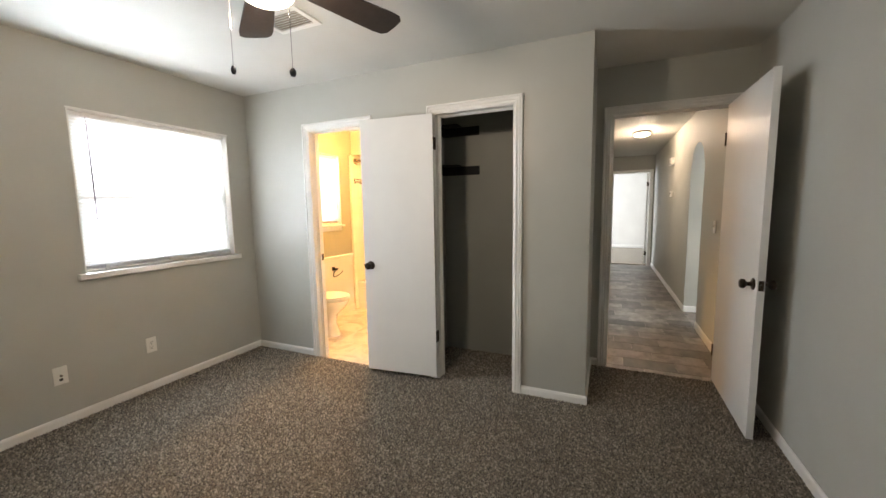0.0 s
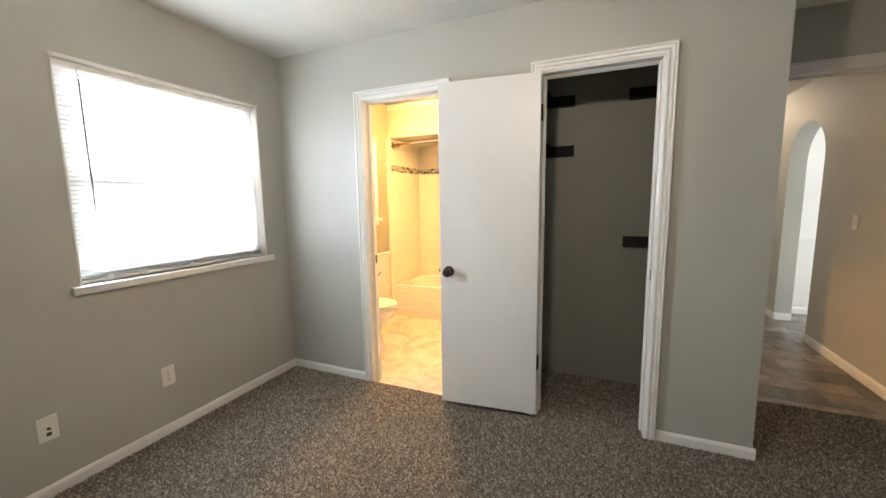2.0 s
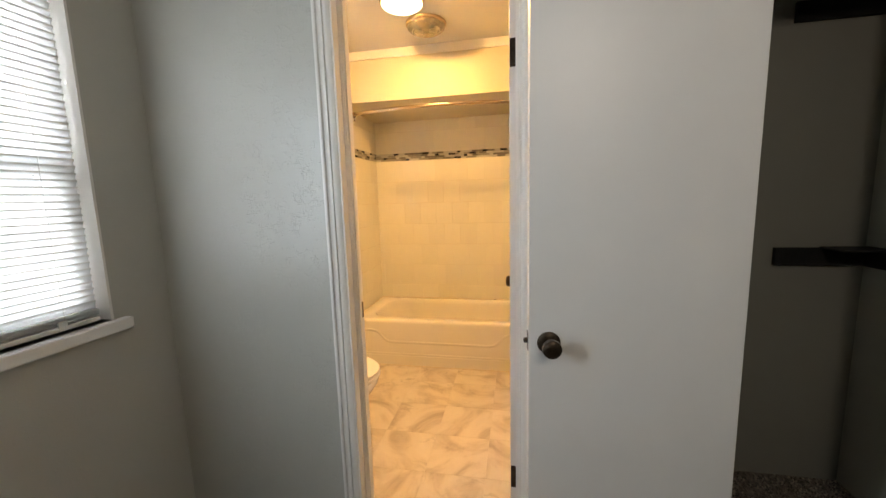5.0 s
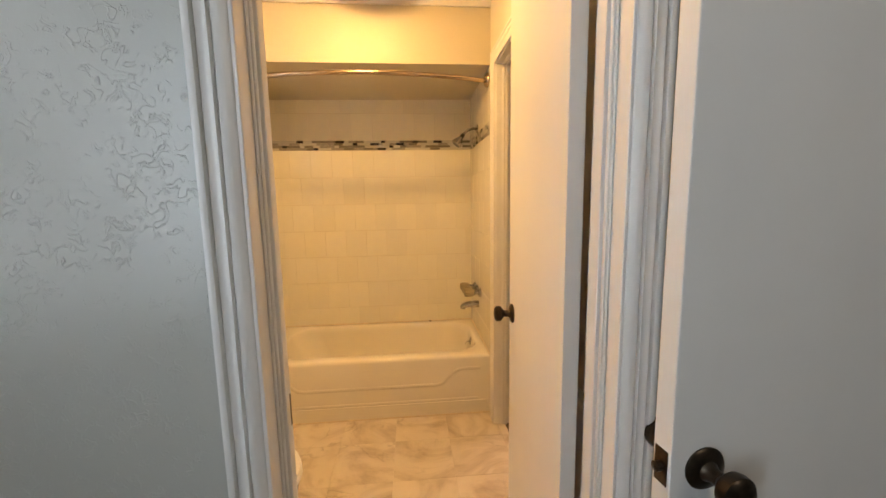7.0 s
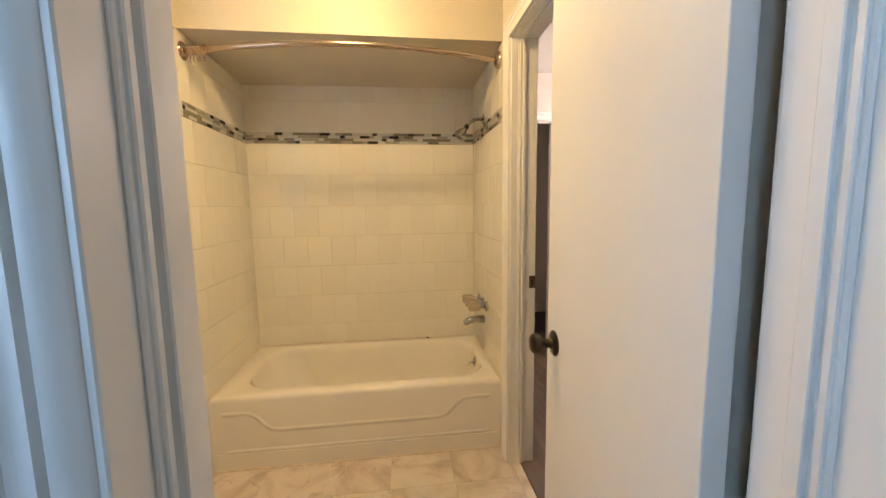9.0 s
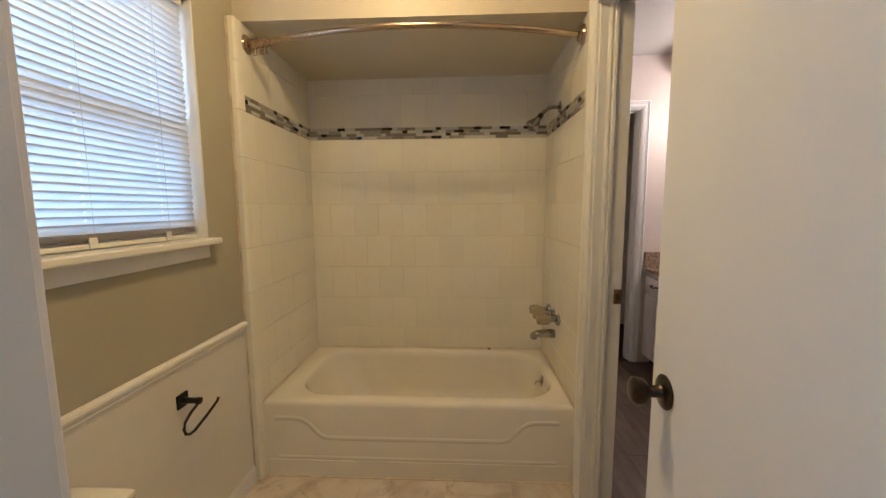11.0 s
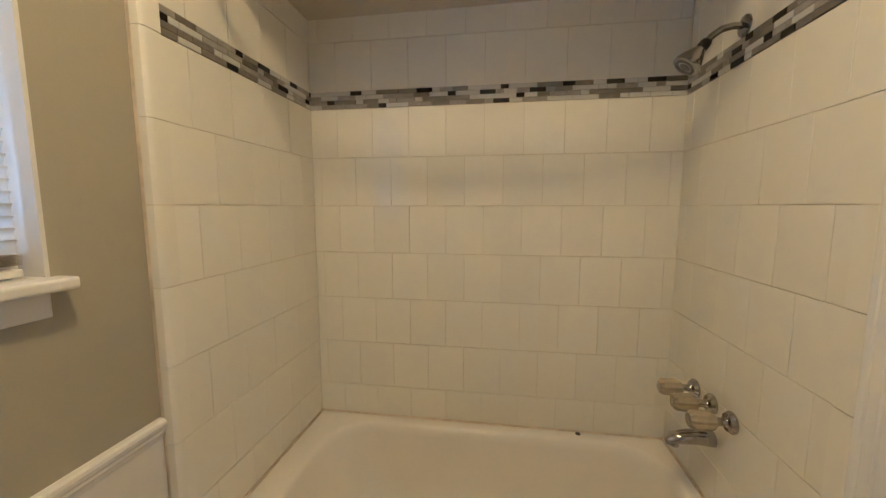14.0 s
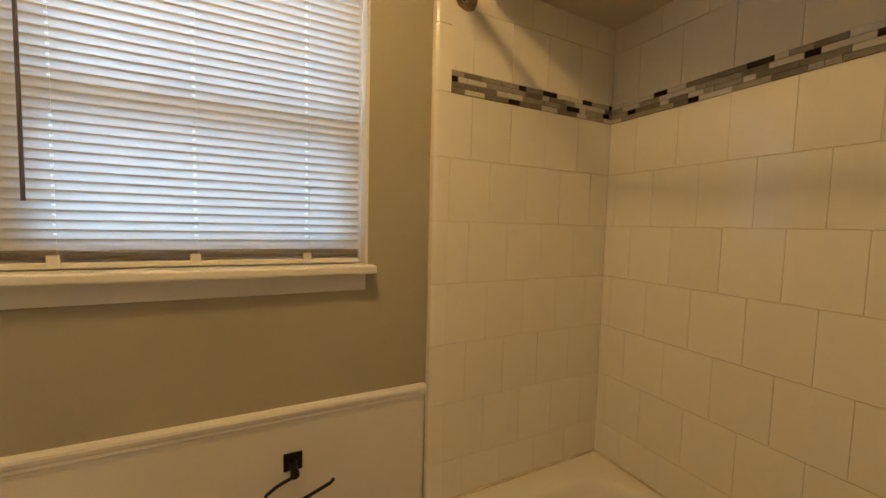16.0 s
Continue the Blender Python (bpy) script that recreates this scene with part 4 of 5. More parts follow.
def rounded(x0, x1, y0, y1, r, z, k=10):
    """Points round a rectangle with rounded corners, the same count for any size."""
    pts = []
    for cx, cy, a0 in ((x1 - r, y1 - r, 0), (x0 + r, y1 - r, 90), (x0 + r, y0 + r, 180), (x1 - r, y0 + r, 270)):
        for i in range(k):
            a = radians(a0 + 90 * i / (k - 1))
            pts.append((cx + r * math.cos(a), cy + r * math.sin(a), z))
    return pts


def loft(bm, rings, cap_first=False, cap_last=False):
    vs = [[bm.verts.new(p) for p in ring] for ring in rings]
    for a, b in zip(vs, vs[1:]):
        n = len(a)
        for i in range(n):
            j = (i + 1) % n
            bm.faces.new((a[i], a[j], b[j], b[i]))
    if cap_first:
        bm.faces.new(vs[0])
    if cap_last:
        bm.faces.new(vs[-1])
    return bm


tub = thing("bathtub", ((TX0 + TX1) / 2, TY0, BF), "glossy cream-white alcove bathtub with an embossed apron", "bathtub")
rings = [rounded(TX0, TX1, TY0, TY1, 0.004, BF), rounded(TX0, TX1, TY0, TY1, 0.004, TZ - 0.022), rounded(TX0 + 0.002, TX1 - 0.002, TY0 + 0.003, TY1 - 0.002, 0.006, TZ - 0.010),
         rounded(TX0 + 0.008, TX1 - 0.008, TY0 + 0.011, TY1 - 0.004, 0.010, TZ - 0.002), rounded(TX0 + 0.02, TX1 - 0.02, TY0 + 0.024, TY1 - 0.012, 0.02, TZ)]
ix0, ix1, iy0, iy1 = TX0 + 0.115, TX1 - 0.052, TY0 + 0.085, TY1 - 0.062
for d, z, r in ((-0.014, TZ + 0.001, 0.19), (-0.004, TZ - 0.003, 0.18), (0.004, TZ - 0.014, 0.175), (0.010, TZ - 0.04, 0.17)):
    rings.append(rounded(ix0 + d, ix1 - d, iy0 + d, iy1 - d, r, z))
for z, dl, dr, df, r in ((0.22, 0.05, 0.02, 0.02, 0.16), (0.12, 0.11, 0.035, 0.035, 0.15), (0.06, 0.17, 0.06, 0.055, 0.13), (0.03, 0.23, 0.10, 0.09, 0.11), (0.022, 0.30, 0.15, 0.13, 0.08)):
    rings.append(rounded(ix0 + dl, ix1 - dr, iy0 + df, iy1 - df, r, z))
wpart("body", loft(bmesh.new(), rings, True, True), ENAMEL, tub, "glossy enamelled tub shell", True)
ridge = bmesh.new()
tube(ridge, [(-3.37, TY0 + 0.0175, 0.262), (-3.27, TY0 + 0.0175, 0.262), (-3.235, TY0 + 0.0175, 0.255), (-3.205, TY0 + 0.0175, 0.235), (-3.165, TY0 + 0.0175, 0.190), (-3.14, TY0 + 0.0175, 0.172), (-3.10, TY0 + 0.0175, 0.165),
             (-2.30, TY0 + 0.0175, 0.165), (-2.26, TY0 + 0.0175, 0.172), (-2.235, TY0 + 0.0175, 0.190), (-2.195, TY0 + 0.0175, 0.235), (-2.165, TY0 + 0.0175, 0.255), (-2.13, TY0 + 0.0175, 0.262), (-2.02, TY0 + 0.0175, 0.262)], 0.0210, 24)
wpart("embossed_ridge", ridge, ENAMEL, tub, "", True)
wpart("lower_ridge", tube(bmesh.new(), [(-3.36, TY0 + 0.0175, 0.062), (-2.03, TY0 + 0.0175, 0.062)], 0.0210, 24), ENAMEL, tub, "", True)
wpart("apron_plinth", boxes((TX0 + 0.02, TX1 - 0.02, TY0 - 0.004, TY0 + 0.01, BF, 0.052), bevel=0.003), ENAMEL, tub)
ov = wpart("overflow_plate", lathe(bmesh.new(), [(0.0, 0.012), (0.012, 0.011), (0.030, 0.006), (0.034, 0.0), (0.0, 0.0)], 24, axis_to((-2.0175, 4.795, 0.284), (-1, 0, 0.12))), CHROME, tub, "chrome overflow plate with trip lever", True)
part("trip_lever", tube(bmesh.new(), [(-2.028, 4.795, 0.284), (-2.050, 4.795, 0.280), (-2.057, 4.795, 0.262)], 0.004, 8), CHROME, ov, "", True)
wpart("drain", lathe(bmesh.new(), [(0.0, 0.001), (0.03, 0.002), (0.034, 0.0), (0.0, -0.001)], 20, Matrix.Translation((-2.24, 4.767, 0.024))), CHROME, tub, "", True)
# black spot on the back rim, built as a small flat disc
plug = thing("rim_spot", (-2.292, 5.107, TZ), "small black spot on the tub rim", "stopper")
wpart("plug", lathe(bmesh.new(), [(0.0, 0.0), (0.010, 0.0), (0.011, 0.003), (0.008, 0.006), (0.0, 0.007)], 14, Matrix.Translation((-2.292, 5.107, TZ - 0.001))), SLOT, plug, "", True)
structure("trim_tub_caulk", boxes((TX0 + 0.001, TX0 + 0.006, TY0, TY1, TZ - 0.004, TZ + 0.003), (TX0, TX1, TY1 - 0.005, TY1 - 0.001, TZ - 0.004, TZ + 0.0035), (TX1 - 0.006, TX1 - 0.001, TY0, TY1, TZ - 0.004, TZ + 0.003),
                                  (TX0, TX1, TY0 - 0.010, TY0 - 0.003, BF, BF + 0.005)), CAULK, "yellowed caulk line round the bathtub", "caulk")

# ---- shower fittings ----
WR = BX - 0.007     # tiled face of the east alcove wall
sh = thing("wall_shower", (WR, 4.807, 1.785), "chrome wall shower with a bent arm and round head", "shower")
wpart("escutcheon", lathe(bmesh.new(), [(0.0, 0.0), (0.030, 0.0), (0.029, 0.004), (0.014, 0.010), (0.0, 0.010)], 24, axis_to((WR, 4.807, 1.785), (-1, 0, 0))), CHROME, sh, "", True)
wpart("arm", tube(bmesh.new(), [(WR, 4.807, 1.785), (WR - 0.03, 4.807, 1.787), (WR - 0.06, 4.807, 1.780), (WR - 0.085, 4.807, 1.762), (WR - 0.10, 4.807, 1.745)], 0.0095, 12), CHROME, sh, "", True)
hd = Vector((-0.62, 0, -0.78)).normalized()
base_ = Vector((WR - 0.095, 4.807, 1.750))
wpart("collar", lathe(bmesh.new(), [(0.0, 0), (0.013, 0), (0.015, 0.006), (0.015, 0.022), (0.012, 0.028), (0.0, 0.028)], 18, axis_to(base_, hd)), BLACK, sh, "black swivel collar", True)
hb = wpart("head", lathe(bmesh.new(), [(0.0, 0.024), (0.014, 0.026), (0.019, 0.036), (0.032, 0.062), (0.038, 0.078), (0.037, 0.086), (0.030, 0.088), (0.0, 0.087)], 28, axis_to(base_, hd)), CHROME, sh, "", True)
part("nozzle_face", lathe(bmesh.new(), [(0.0, 0.0895), (0.012, 0.0895), (0.014, 0.0875), (0.020, 0.0875), (0.022, 0.0895), (0.029, 0.0895), (0.029, 0.086), (0.0, 0.086)], 28, axis_to(base_, hd)), plain("dark_nozzle_rubber", (0.11, 0.105, 0.10), 0.45, vary=0.4, scale=220), hb, "grey rubber nozzle face", True)

fs = thing("tub_faucet", (WR, 4.807, 0.62), "chrome three-handle tub faucet with yellowed acrylic knobs", "faucet")
for y in (4.706, 4.809, 4.912):
    e = wpart("escutcheon", lathe(bmesh.new(), [(0.0, 0.0), (0.031, 0.0), (0.032, 0.006), (0.026, 0.016), (0.015, 0.020), (0.012, 0.026), (0.012, 0.046), (0.0, 0.046)], 24, axis_to((WR, y, 0.668), (-1, 0, 0))), CHROME, fs, "", True)
    k = bmesh.new()
    n = 10
    ringsk = []
    for rr, hh in ((0.014, 0.044), (0.021, 0.049), (0.0255, 0.062), (0.0265, 0.085), (0.0255, 0.108), (0.019, 0.117)):
        ringsk.append([(rr * (1 + (0.09 if i % 2 else -0.05)) * math.cos(math.pi * i / n), rr * (1 + (0.09 if i % 2 else -0.05)) * math.sin(math.pi * i / n), hh) for i in range(2 * n)])
    loft(k, ringsk, True, True)
    bmesh.ops.transform(k, matrix=axis_to((WR, y, 0.668), (-1, 0, 0)), verts=k.verts)
    wpart("knob", k, ACRYLIC, fs, "faceted yellowed acrylic knob")
    wpart("knob_stem", lathe(bmesh.new(), [(0.0, 0.040), (0.007, 0.040), (0.007, 0.112), (0.010, 0.1175), (0.0, 0.120)], 14, axis_to((WR, y, 0.668), (-1, 0, 0))), CHROME, fs, "", True)
sp = bmesh.new()
sec = []
for i, (dx, dz, r) in enumerate(((0.0, 0.0, 0.030), (0.012, 0.0, 0.029), (0.05, 0.001, 0.027), (0.09, -0.003, 0.0245), (0.117, -0.010, 0.021), (0.132, -0.020, 0.014))):
    sec.append([(WR - dx, 4.797 + r * math.cos(2 * math.pi * k / 16), 0.562 + dz + r * 0.85 * math.sin(2 * math.pi * k / 16)) for k in range(16)])
loft(sp, sec, True, True)
spout = wpart("spout", sp, CHROME, fs, "", True)
part("spout_outlet", lathe(bmesh.new(), [(0.0, 0), (0.013, 0), (0.013, -0.016), (0.0, -0.016)], 14, Matrix.Translation((WR - 0.108, 4.797, 0.544))), CHROME, spout, "", True)

rod = thing("shower_rod", (-2.69, 4.327, 1.985), "curved brushed nickel shower curtain rod with hooks", "shower rod")
pts = []
for i in range(33):
    u = i / 32
    bow = math.sin(math.pi * min(1, max(0, (u - 0.02) / 0.96))) ** 0.9
    pts.append((-3.432 + u * (WR + 3.432), 4.455 - 0.132 * bow, 1.985 + 0.008 * u))
wpart("bar", tube(bmesh.new(), pts, 0.0125, 14), NICKEL, rod, "", True)
for x, d in ((-3.433, 1), (WR, -1)):
    wpart("flange", lathe(bmesh.new(), [(0.0, 0.0), (0.040, 0.0), (0.041, 0.005), (0.036, 0.012), (0.030, 0.014), (0.028, 0.020), (0.018, 0.024), (0.0, 0.024)], 28, axis_to((x, 4.455, 1.986 if d > 0 else 1.994), (d, 0, 0))), NICKEL, rod, "", True)
wpart("coupling", lathe(bmesh.new(), [(0.0135, -0.004), (0.0138, 0), (0.0135, 0.004)], 16, axis_to(pts[20], Vector(pts[21]) - Vector(pts[19]))), NICKEL, rod, "", True)
for i in range(12):
    x = -3.395 + i * 0.0075
    y = 4.439 - i * 0.0025
    lean = random.uniform(-0.35, 0.35)
    hk = thing("curtain_hook", (x, y, 1.985), "double roller curtain hook hanging from the rod", "curtain hook", "shower curtain hooks")
    lp = [(x + lean * 0.02 * (1 - math.cos(a)) , y + 0.019 * math.sin(a), 1.981 + 0.019 * math.cos(a)) for a in np.linspace(0, 2 * math.pi, 17)[:-1]]
    wpart("loop", tube(bmesh.new(), lp, 0.0016, 6, True), NICKEL, hk, "", True)
    wpart("hook", tube(bmesh.new(), [(x + lean * 0.02, y, 1.962), (x + lean * 0.03, y - 0.004, 1.950), (x + lean * 0.03, y - 0.010, 1.938), (x + lean * 0.03, y - 0.004, 1.930), (x + lean * 0.03, y + 0.006, 1.936)], 0.0014, 6), NICKEL, hk, "", True)

# ---- toilet and paper holder ----


def ellipse(cx, cy, rx_back, rx_front, ry, z, n=36):
    pts_ = []
    for i in range(n):
        a = 2 * math.pi * i / n
        c = math.cos(a)
        pts_.append((cx + (rx_front if c > 0 else rx_back) * c, cy + ry * math.sin(a), z))
    return pts_


toilet = thing("toilet", (-3.15, 3.40, BF), "white ceramic two-piece toilet with a closed lid", "toilet")
ty = 3.39
wpart("bowl", loft(bmesh.new(), [ellipse(-3.08, ty, 0.20, 0.13, 0.11, BF), ellipse(-3.08, ty, 0.20, 0.12, 0.105, BF + 0.03), ellipse(-3.09, ty, 0.18, 0.09, 0.09, 0.10), ellipse(-3.09, ty, 0.18, 0.11, 0.10, 0.19),
                                 ellipse(-3.06, ty, 0.20, 0.19, 0.155, 0.29), ellipse(-3.05, ty, 0.21, 0.215, 0.178, 0.345), ellipse(-3.05, ty, 0.21, 0.22, 0.182, 0.372), ellipse(-3.05, ty, 0.20, 0.205, 0.17, 0.378)], True, True), CERAMIC, toilet, "", True)
wpart("seat", loft(bmesh.new(), [ellipse(-3.05, ty, 0.20, 0.222, 0.182, 0.380), ellipse(-3.05, ty, 0.205, 0.228, 0.188, 0.385), ellipse(-3.05, ty, 0.205, 0.228, 0.188, 0.394), ellipse(-3.05, ty, 0.20, 0.222, 0.182, 0.398)], True, True), PLASTIC, toilet, "white plastic seat", True)
wpart("lid", loft(bmesh.new(), [ellipse(-3.05, ty, 0.20, 0.220, 0.180, 0.402), ellipse(-3.05, ty, 0.205, 0.226, 0.186, 0.407), ellipse(-3.05, ty, 0.204, 0.224, 0.184, 0.415), ellipse(-3.05, ty, 0.18, 0.19, 0.155, 0.422)], True, True), PLASTIC, toilet, "white plastic lid", True)
wpart("tank", boxes((WXB + 0.02, WXB + 0.175, ty - 0.17, ty + 0.17, 0.34, 0.552), bevel=0.02), CERAMIC, toilet, "", True)
wpart("tank_lid", boxes((WXB + 0.012, WXB + 0.183, ty - 0.18, ty + 0.18, 0.552, 0.576), bevel=0.01), CERAMIC, toilet, "", True)
wpart("flush_lever", tube(bmesh.new(), [(WXB + 0.172, ty + 0.13, 0.52), (WXB + 0.195, ty + 0.13, 0.52), (WXB + 0.198, ty + 0.06, 0.51)], 0.006, 8), CHROME, toilet, "", True)
for dy in (-0.09, 0.09):
    wpart("bolt_cap", lathe(bmesh.new(), [(0.014, 0), (0.013, 0.010), (0.006, 0.016), (0, 0.017)], 12, Matrix.Translation((-3.10, ty + dy * 1.02, BF + 0.012))), PLASTIC, toilet, "", True)

ph = thing("paper_holder", (WXB + 0.006, 3.949, 0.596), "matte black open-arm toilet paper holder", "paper holder")
wpart("wall_plate", boxes((WXB + 0.006, WXB + 0.014, 3.924, 3.974, 0.571, 0.621), bevel=0.002), BLACK, ph)
wpart("post", lathe(bmesh.new(), [(0.0, 0.0), (0.011, 0.0), (0.010, 0.045), (0.012, 0.050), (0.012, 0.062), (0.0, 0.064)], 16, axis_to((WXB + 0.014, 3.949, 0.596), (1, 0, 0))), BLACK, ph, "", True)
arm = [(WXB + 0.068, 3.951, 0.590), (WXB + 0.070, 3.932, 0.584), (WXB + 0.070, 3.905, 0.574), (WXB + 0.070, 3.879, 0.557), (WXB + 0.070, 3.87, 0.536), (WXB + 0.070, 3.877, 0.516),
       (WXB + 0.070, 3.895, 0.505), (WXB + 0.070, 3.917, 0.504), (WXB + 0.070, 3.987, 0.524), (WXB + 0.070, 4.042, 0.544), (WXB + 0.070, 4.052, 0.554)]
wpart("arm", tube(bmesh.new(), arm, 0.0048, 10), BLACK, ph, "", True)

rh = thing("robe_hook", (BX, 3.43, 1.722), "black double robe hook on the bathroom wall", "robe hook")
wpart("plate", lathe(bmesh.new(), [(0.0, 0.0), (0.022, 0.0), (0.020, 0.006), (0.0, 0.008)], 20, axis_to((BX - 0.003, 3.43, 1.722), (-1, 0, 0))), BLACK, rh, "", True)
wpart("prong", tube(bmesh.new(), [(BX, 3.43, 1.722), (BX - 0.03, 3.43, 1.722), (BX - 0.045, 3.43, 1.737), (BX - 0.05, 3.43, 1.757)], 0.006, 10), BLACK, rh, "", True)
wpart("prong", tube(bmesh.new(), [(BX, 3.43, 1.712), (BX - 0.02, 3.43, 1.697), (BX - 0.035, 3.43, 1.692), (BX - 0.042, 3.43, 1.707)], 0.006, 10), BLACK, rh, "", True)

# ---- bathroom ceiling lights ----


def dome_light(name, x, y, label, shade_mat, r, lit, drop=0.050, z=CZ):
    """A flush ceiling light: base ring, bowl of glass with pressed rings, and a finial."""
    l_ = thing(name, (x, y, z), label, "ceiling light")
    at = Matrix.Translation((x, y, z))
    wpart("base", lathe(bmesh.new(), [(0.0, 0), (r * 0.95, 0), (r, -0.006), (r * 0.98, -0.018), (r * 0.92, -0.024), (r * 0.86, -0.018), (0.0, -0.014)], 40, at), NICKEL, l_, "brushed nickel base ring", True)
    ripple = 0.0 if lit else 0.0028
    prof = [(r * 0.90, -0.022)] + [(r * 0.92 * math.cos(q), -0.026 - drop * math.sin(q) + ripple * math.sin(q * 22)) for q in np.linspace(0.05, math.pi / 2, 26).tolist()]
    sh_ = wpart("shade", lathe(bmesh.new(), prof, 40, at), shade_mat, l_, "glass bowl shade", True)
    if lit:
        sh_.visible_shadow = False
    zf = -0.026 - drop
    wpart("finial", lathe(bmesh.new(), [(0.009, zf + 0.002), (0.011, zf - 0.003), (0.006, zf - 0.009), (0.008, zf - 0.014), (0.0, zf - 0.019)], 14, at), NICKEL, l_, "small metal finial", True)
    if not lit:
        for k in (-1, 1):
            wpart("bulb", lathe(bmesh.new(), [(0.0, 0.034), (0.014, 0.031), (0.024, 0.018), (0.024, 0.008), (0.014, -0.008), (0.012, -0.026), (0.0, -0.026)], 16, at @ Matrix.Translation((k * r * 0.34, 0, -0.038)) @ Matrix.Rotation(radians(90 * k), 4, "Y")), PLASTIC, l_, "unlit white bulb", True)
    return l_


dome_light("ceiling_light", -2.655, 4.075, "unlit ceiling light with a clear pressed-glass bowl and nickel ring", RIBBED, 0.130, False, 0.042, BCZ)
dome_light("ceiling_light", -2.72, 3.767, "lit ceiling light with a warm glass dome", LIT_WARM, 0.125, True, 0.032, BCZ)

# ---- vanity room ----
def grooved_slab(x0, x1, y0, y1, z0, z1, boards=4):
    """A door leaf with narrow vertical grooves cut into its face."""
    w = (y1 - y0) / boards
    prof = [(x1, y0), (x0 + 0.002, y0), (x0, y0 + 0.002)]
    for q in range(1, boards):
        y = y0 + q * w
        prof += [(x0, y - 0.0022), (x0 + 0.004, y - 0.0008), (x0 + 0.004, y + 0.0008), (x0, y + 0.0022)]
    prof += [(x0, y1 - 0.002), (x0 + 0.002, y1), (x1, y1)]
    return loft(bmesh.new(), [[(x, y, z) for x, y in prof] for z in (z0, z1)], True, True)


vx = -0.95
unit_rows = (("vanity_cabinet", 5.505, 5.855, "white painted vanity cabinet with one drawer and one door", "drawer", 1),
             ("vanity_cabinet", 4.885, 5.502, "white painted sink cabinet with two doors", "panel", 2),
             ("vanity_cabinet", 4.45, 4.882, "white painted end vanity cabinet with a drawer and door", "drawer", 1))
for name, y0, y1, lab, upper, doors in unit_rows:
    c = thing(name, (vx, (y0 + y1) / 2, BF), lab, "cabinet", "vanity cabinets")
    wpart("body", boxes((vx, -0.425, y0, y1, BF + 0.075, 0.735)), CABINET, c)
    wpart("toe_kick", boxes((vx + 0.06, -0.43, y0, y1, BF, BF + 0.075)), SLOT, c, "dark recessed toe kick")
    up = wpart("drawer_front" if upper == "drawer" else "false_front", boxes((vx - 0.016, vx, y0 + 0.018, y1 - 0.018, 0.585, 0.70), bevel=0.003), CABINET, c)
    if upper == "drawer":
        ym = (y0 + y1) / 2
        part("pull_handle", tube(bmesh.new(), [(vx - 0.016, ym + 0.04, 0.640), (vx - 0.034, ym + 0.036, 0.642), (vx - 0.038, ym + 0.02, 0.634), (vx - 0.038, ym - 0.02, 0.634), (vx - 0.034, ym - 0.036, 0.642), (vx - 0.016, ym - 0.04, 0.640)], 0.005, 8), BLACK, up, "black bar pull", True)
    w_ = (y1 - y0 - 0.036) / doors
    for k in range(doors):
        ya = y0 + 0.018 + k * w_ + 0.004
        yb = ya + w_ - 0.008
        dd = grooved_slab(vx - 0.017, vx, ya, yb, 0.045, 0.545)
        dr = wpart("door", dd, CABINET, c, "white grooved-panel door")
        ky = (ya + 0.03 if k == 1 else yb - 0.03) if doors == 2 else ya + 0.03
        if doors == 2:
            ky = yb - 0.075 if k == 0 else ya + 0.03
        part("knob", lathe(bmesh.new(), [(0.0, 0.0), (0.006, 0.0), (0.006, 0.012), (0.014, 0.018), (0.014, 0.024), (0.008, 0.028), (0.0, 0.029)], 16, axis_to((vx - 0.017, ky, 0.43), (-1, 0, 0))), BLACK, dr, "black round knob", True)
top = thing("countertop", (-0.70, 5.14, 0.735), "brown speckled laminate countertop with a cutout for the basin", "countertop")
SX, SY = -0.69, 5.19


def oval(rx, ry, z, k=10):
    out = []
    for a0 in (0, 90, 180, 270):
        for i in range(k):
            a = radians(a0 + 90 * i / (k - 1) if k > 1 else a0)
            out.append((SX + rx * math.cos(a), SY + ry * math.sin(a), z))
    return out


def slab_ring(d, z):
    return rounded(-0.985 + d, -0.4205, 4.435 + d, 5.8585, 0.004, z)


wpart("slab", loft(bmesh.new(), [oval(0.19, 0.235, 0.737), slab_ring(0.003, 0.737), slab_ring(0, 0.742), slab_ring(0, 0.768), slab_ring(0.008, 0.775), oval(0.19, 0.235, 0.775), oval(0.19, 0.235, 0.737)]), GRANITE, top)
wpart("backsplash", boxes((-0.44, -0.4205, 4.435, 5.838, 0.775, 0.895), (-0.975, -0.4205, 5.839, 5.8585, 0.775, 0.895), bevel=0.003), GRANITE, top)
sink = thing("sink", (SX, SY, 0.775), "white oval drop-in ceramic sink", "sink")
wpart("basin", loft(bmesh.new(), [oval(0.186, 0.231, 0.765), oval(0.212, 0.257, 0.776), oval(0.210, 0.255, 0.785), oval(0.198, 0.243, 0.790), oval(0.182, 0.226, 0.787), oval(0.172, 0.216, 0.772), oval(0.15, 0.19, 0.71), oval(0.10, 0.13, 0.665), oval(0.03, 0.035, 0.655)], False, True), CERAMIC, sink, "", True)
wpart("faucet", tube(bmesh.new(), [(-0.51, SY, 0.775), (-0.51, SY, 0.86), (-0.53, SY, 0.885), (-0.57, SY, 0.885), (-0.60, SY, 0.865)], 0.011, 12), CHROME, sink, "chrome basin faucet", True)
mir = thing("wall_mirror", (-0.42, 5.2, 0.9), "large frameless mirror above the vanity backsplash", "mirror")
wpart("glass", boxes((-0.426, -0.421, 4.55, 5.835, 0.897, 1.87)), MIRROR, mir)
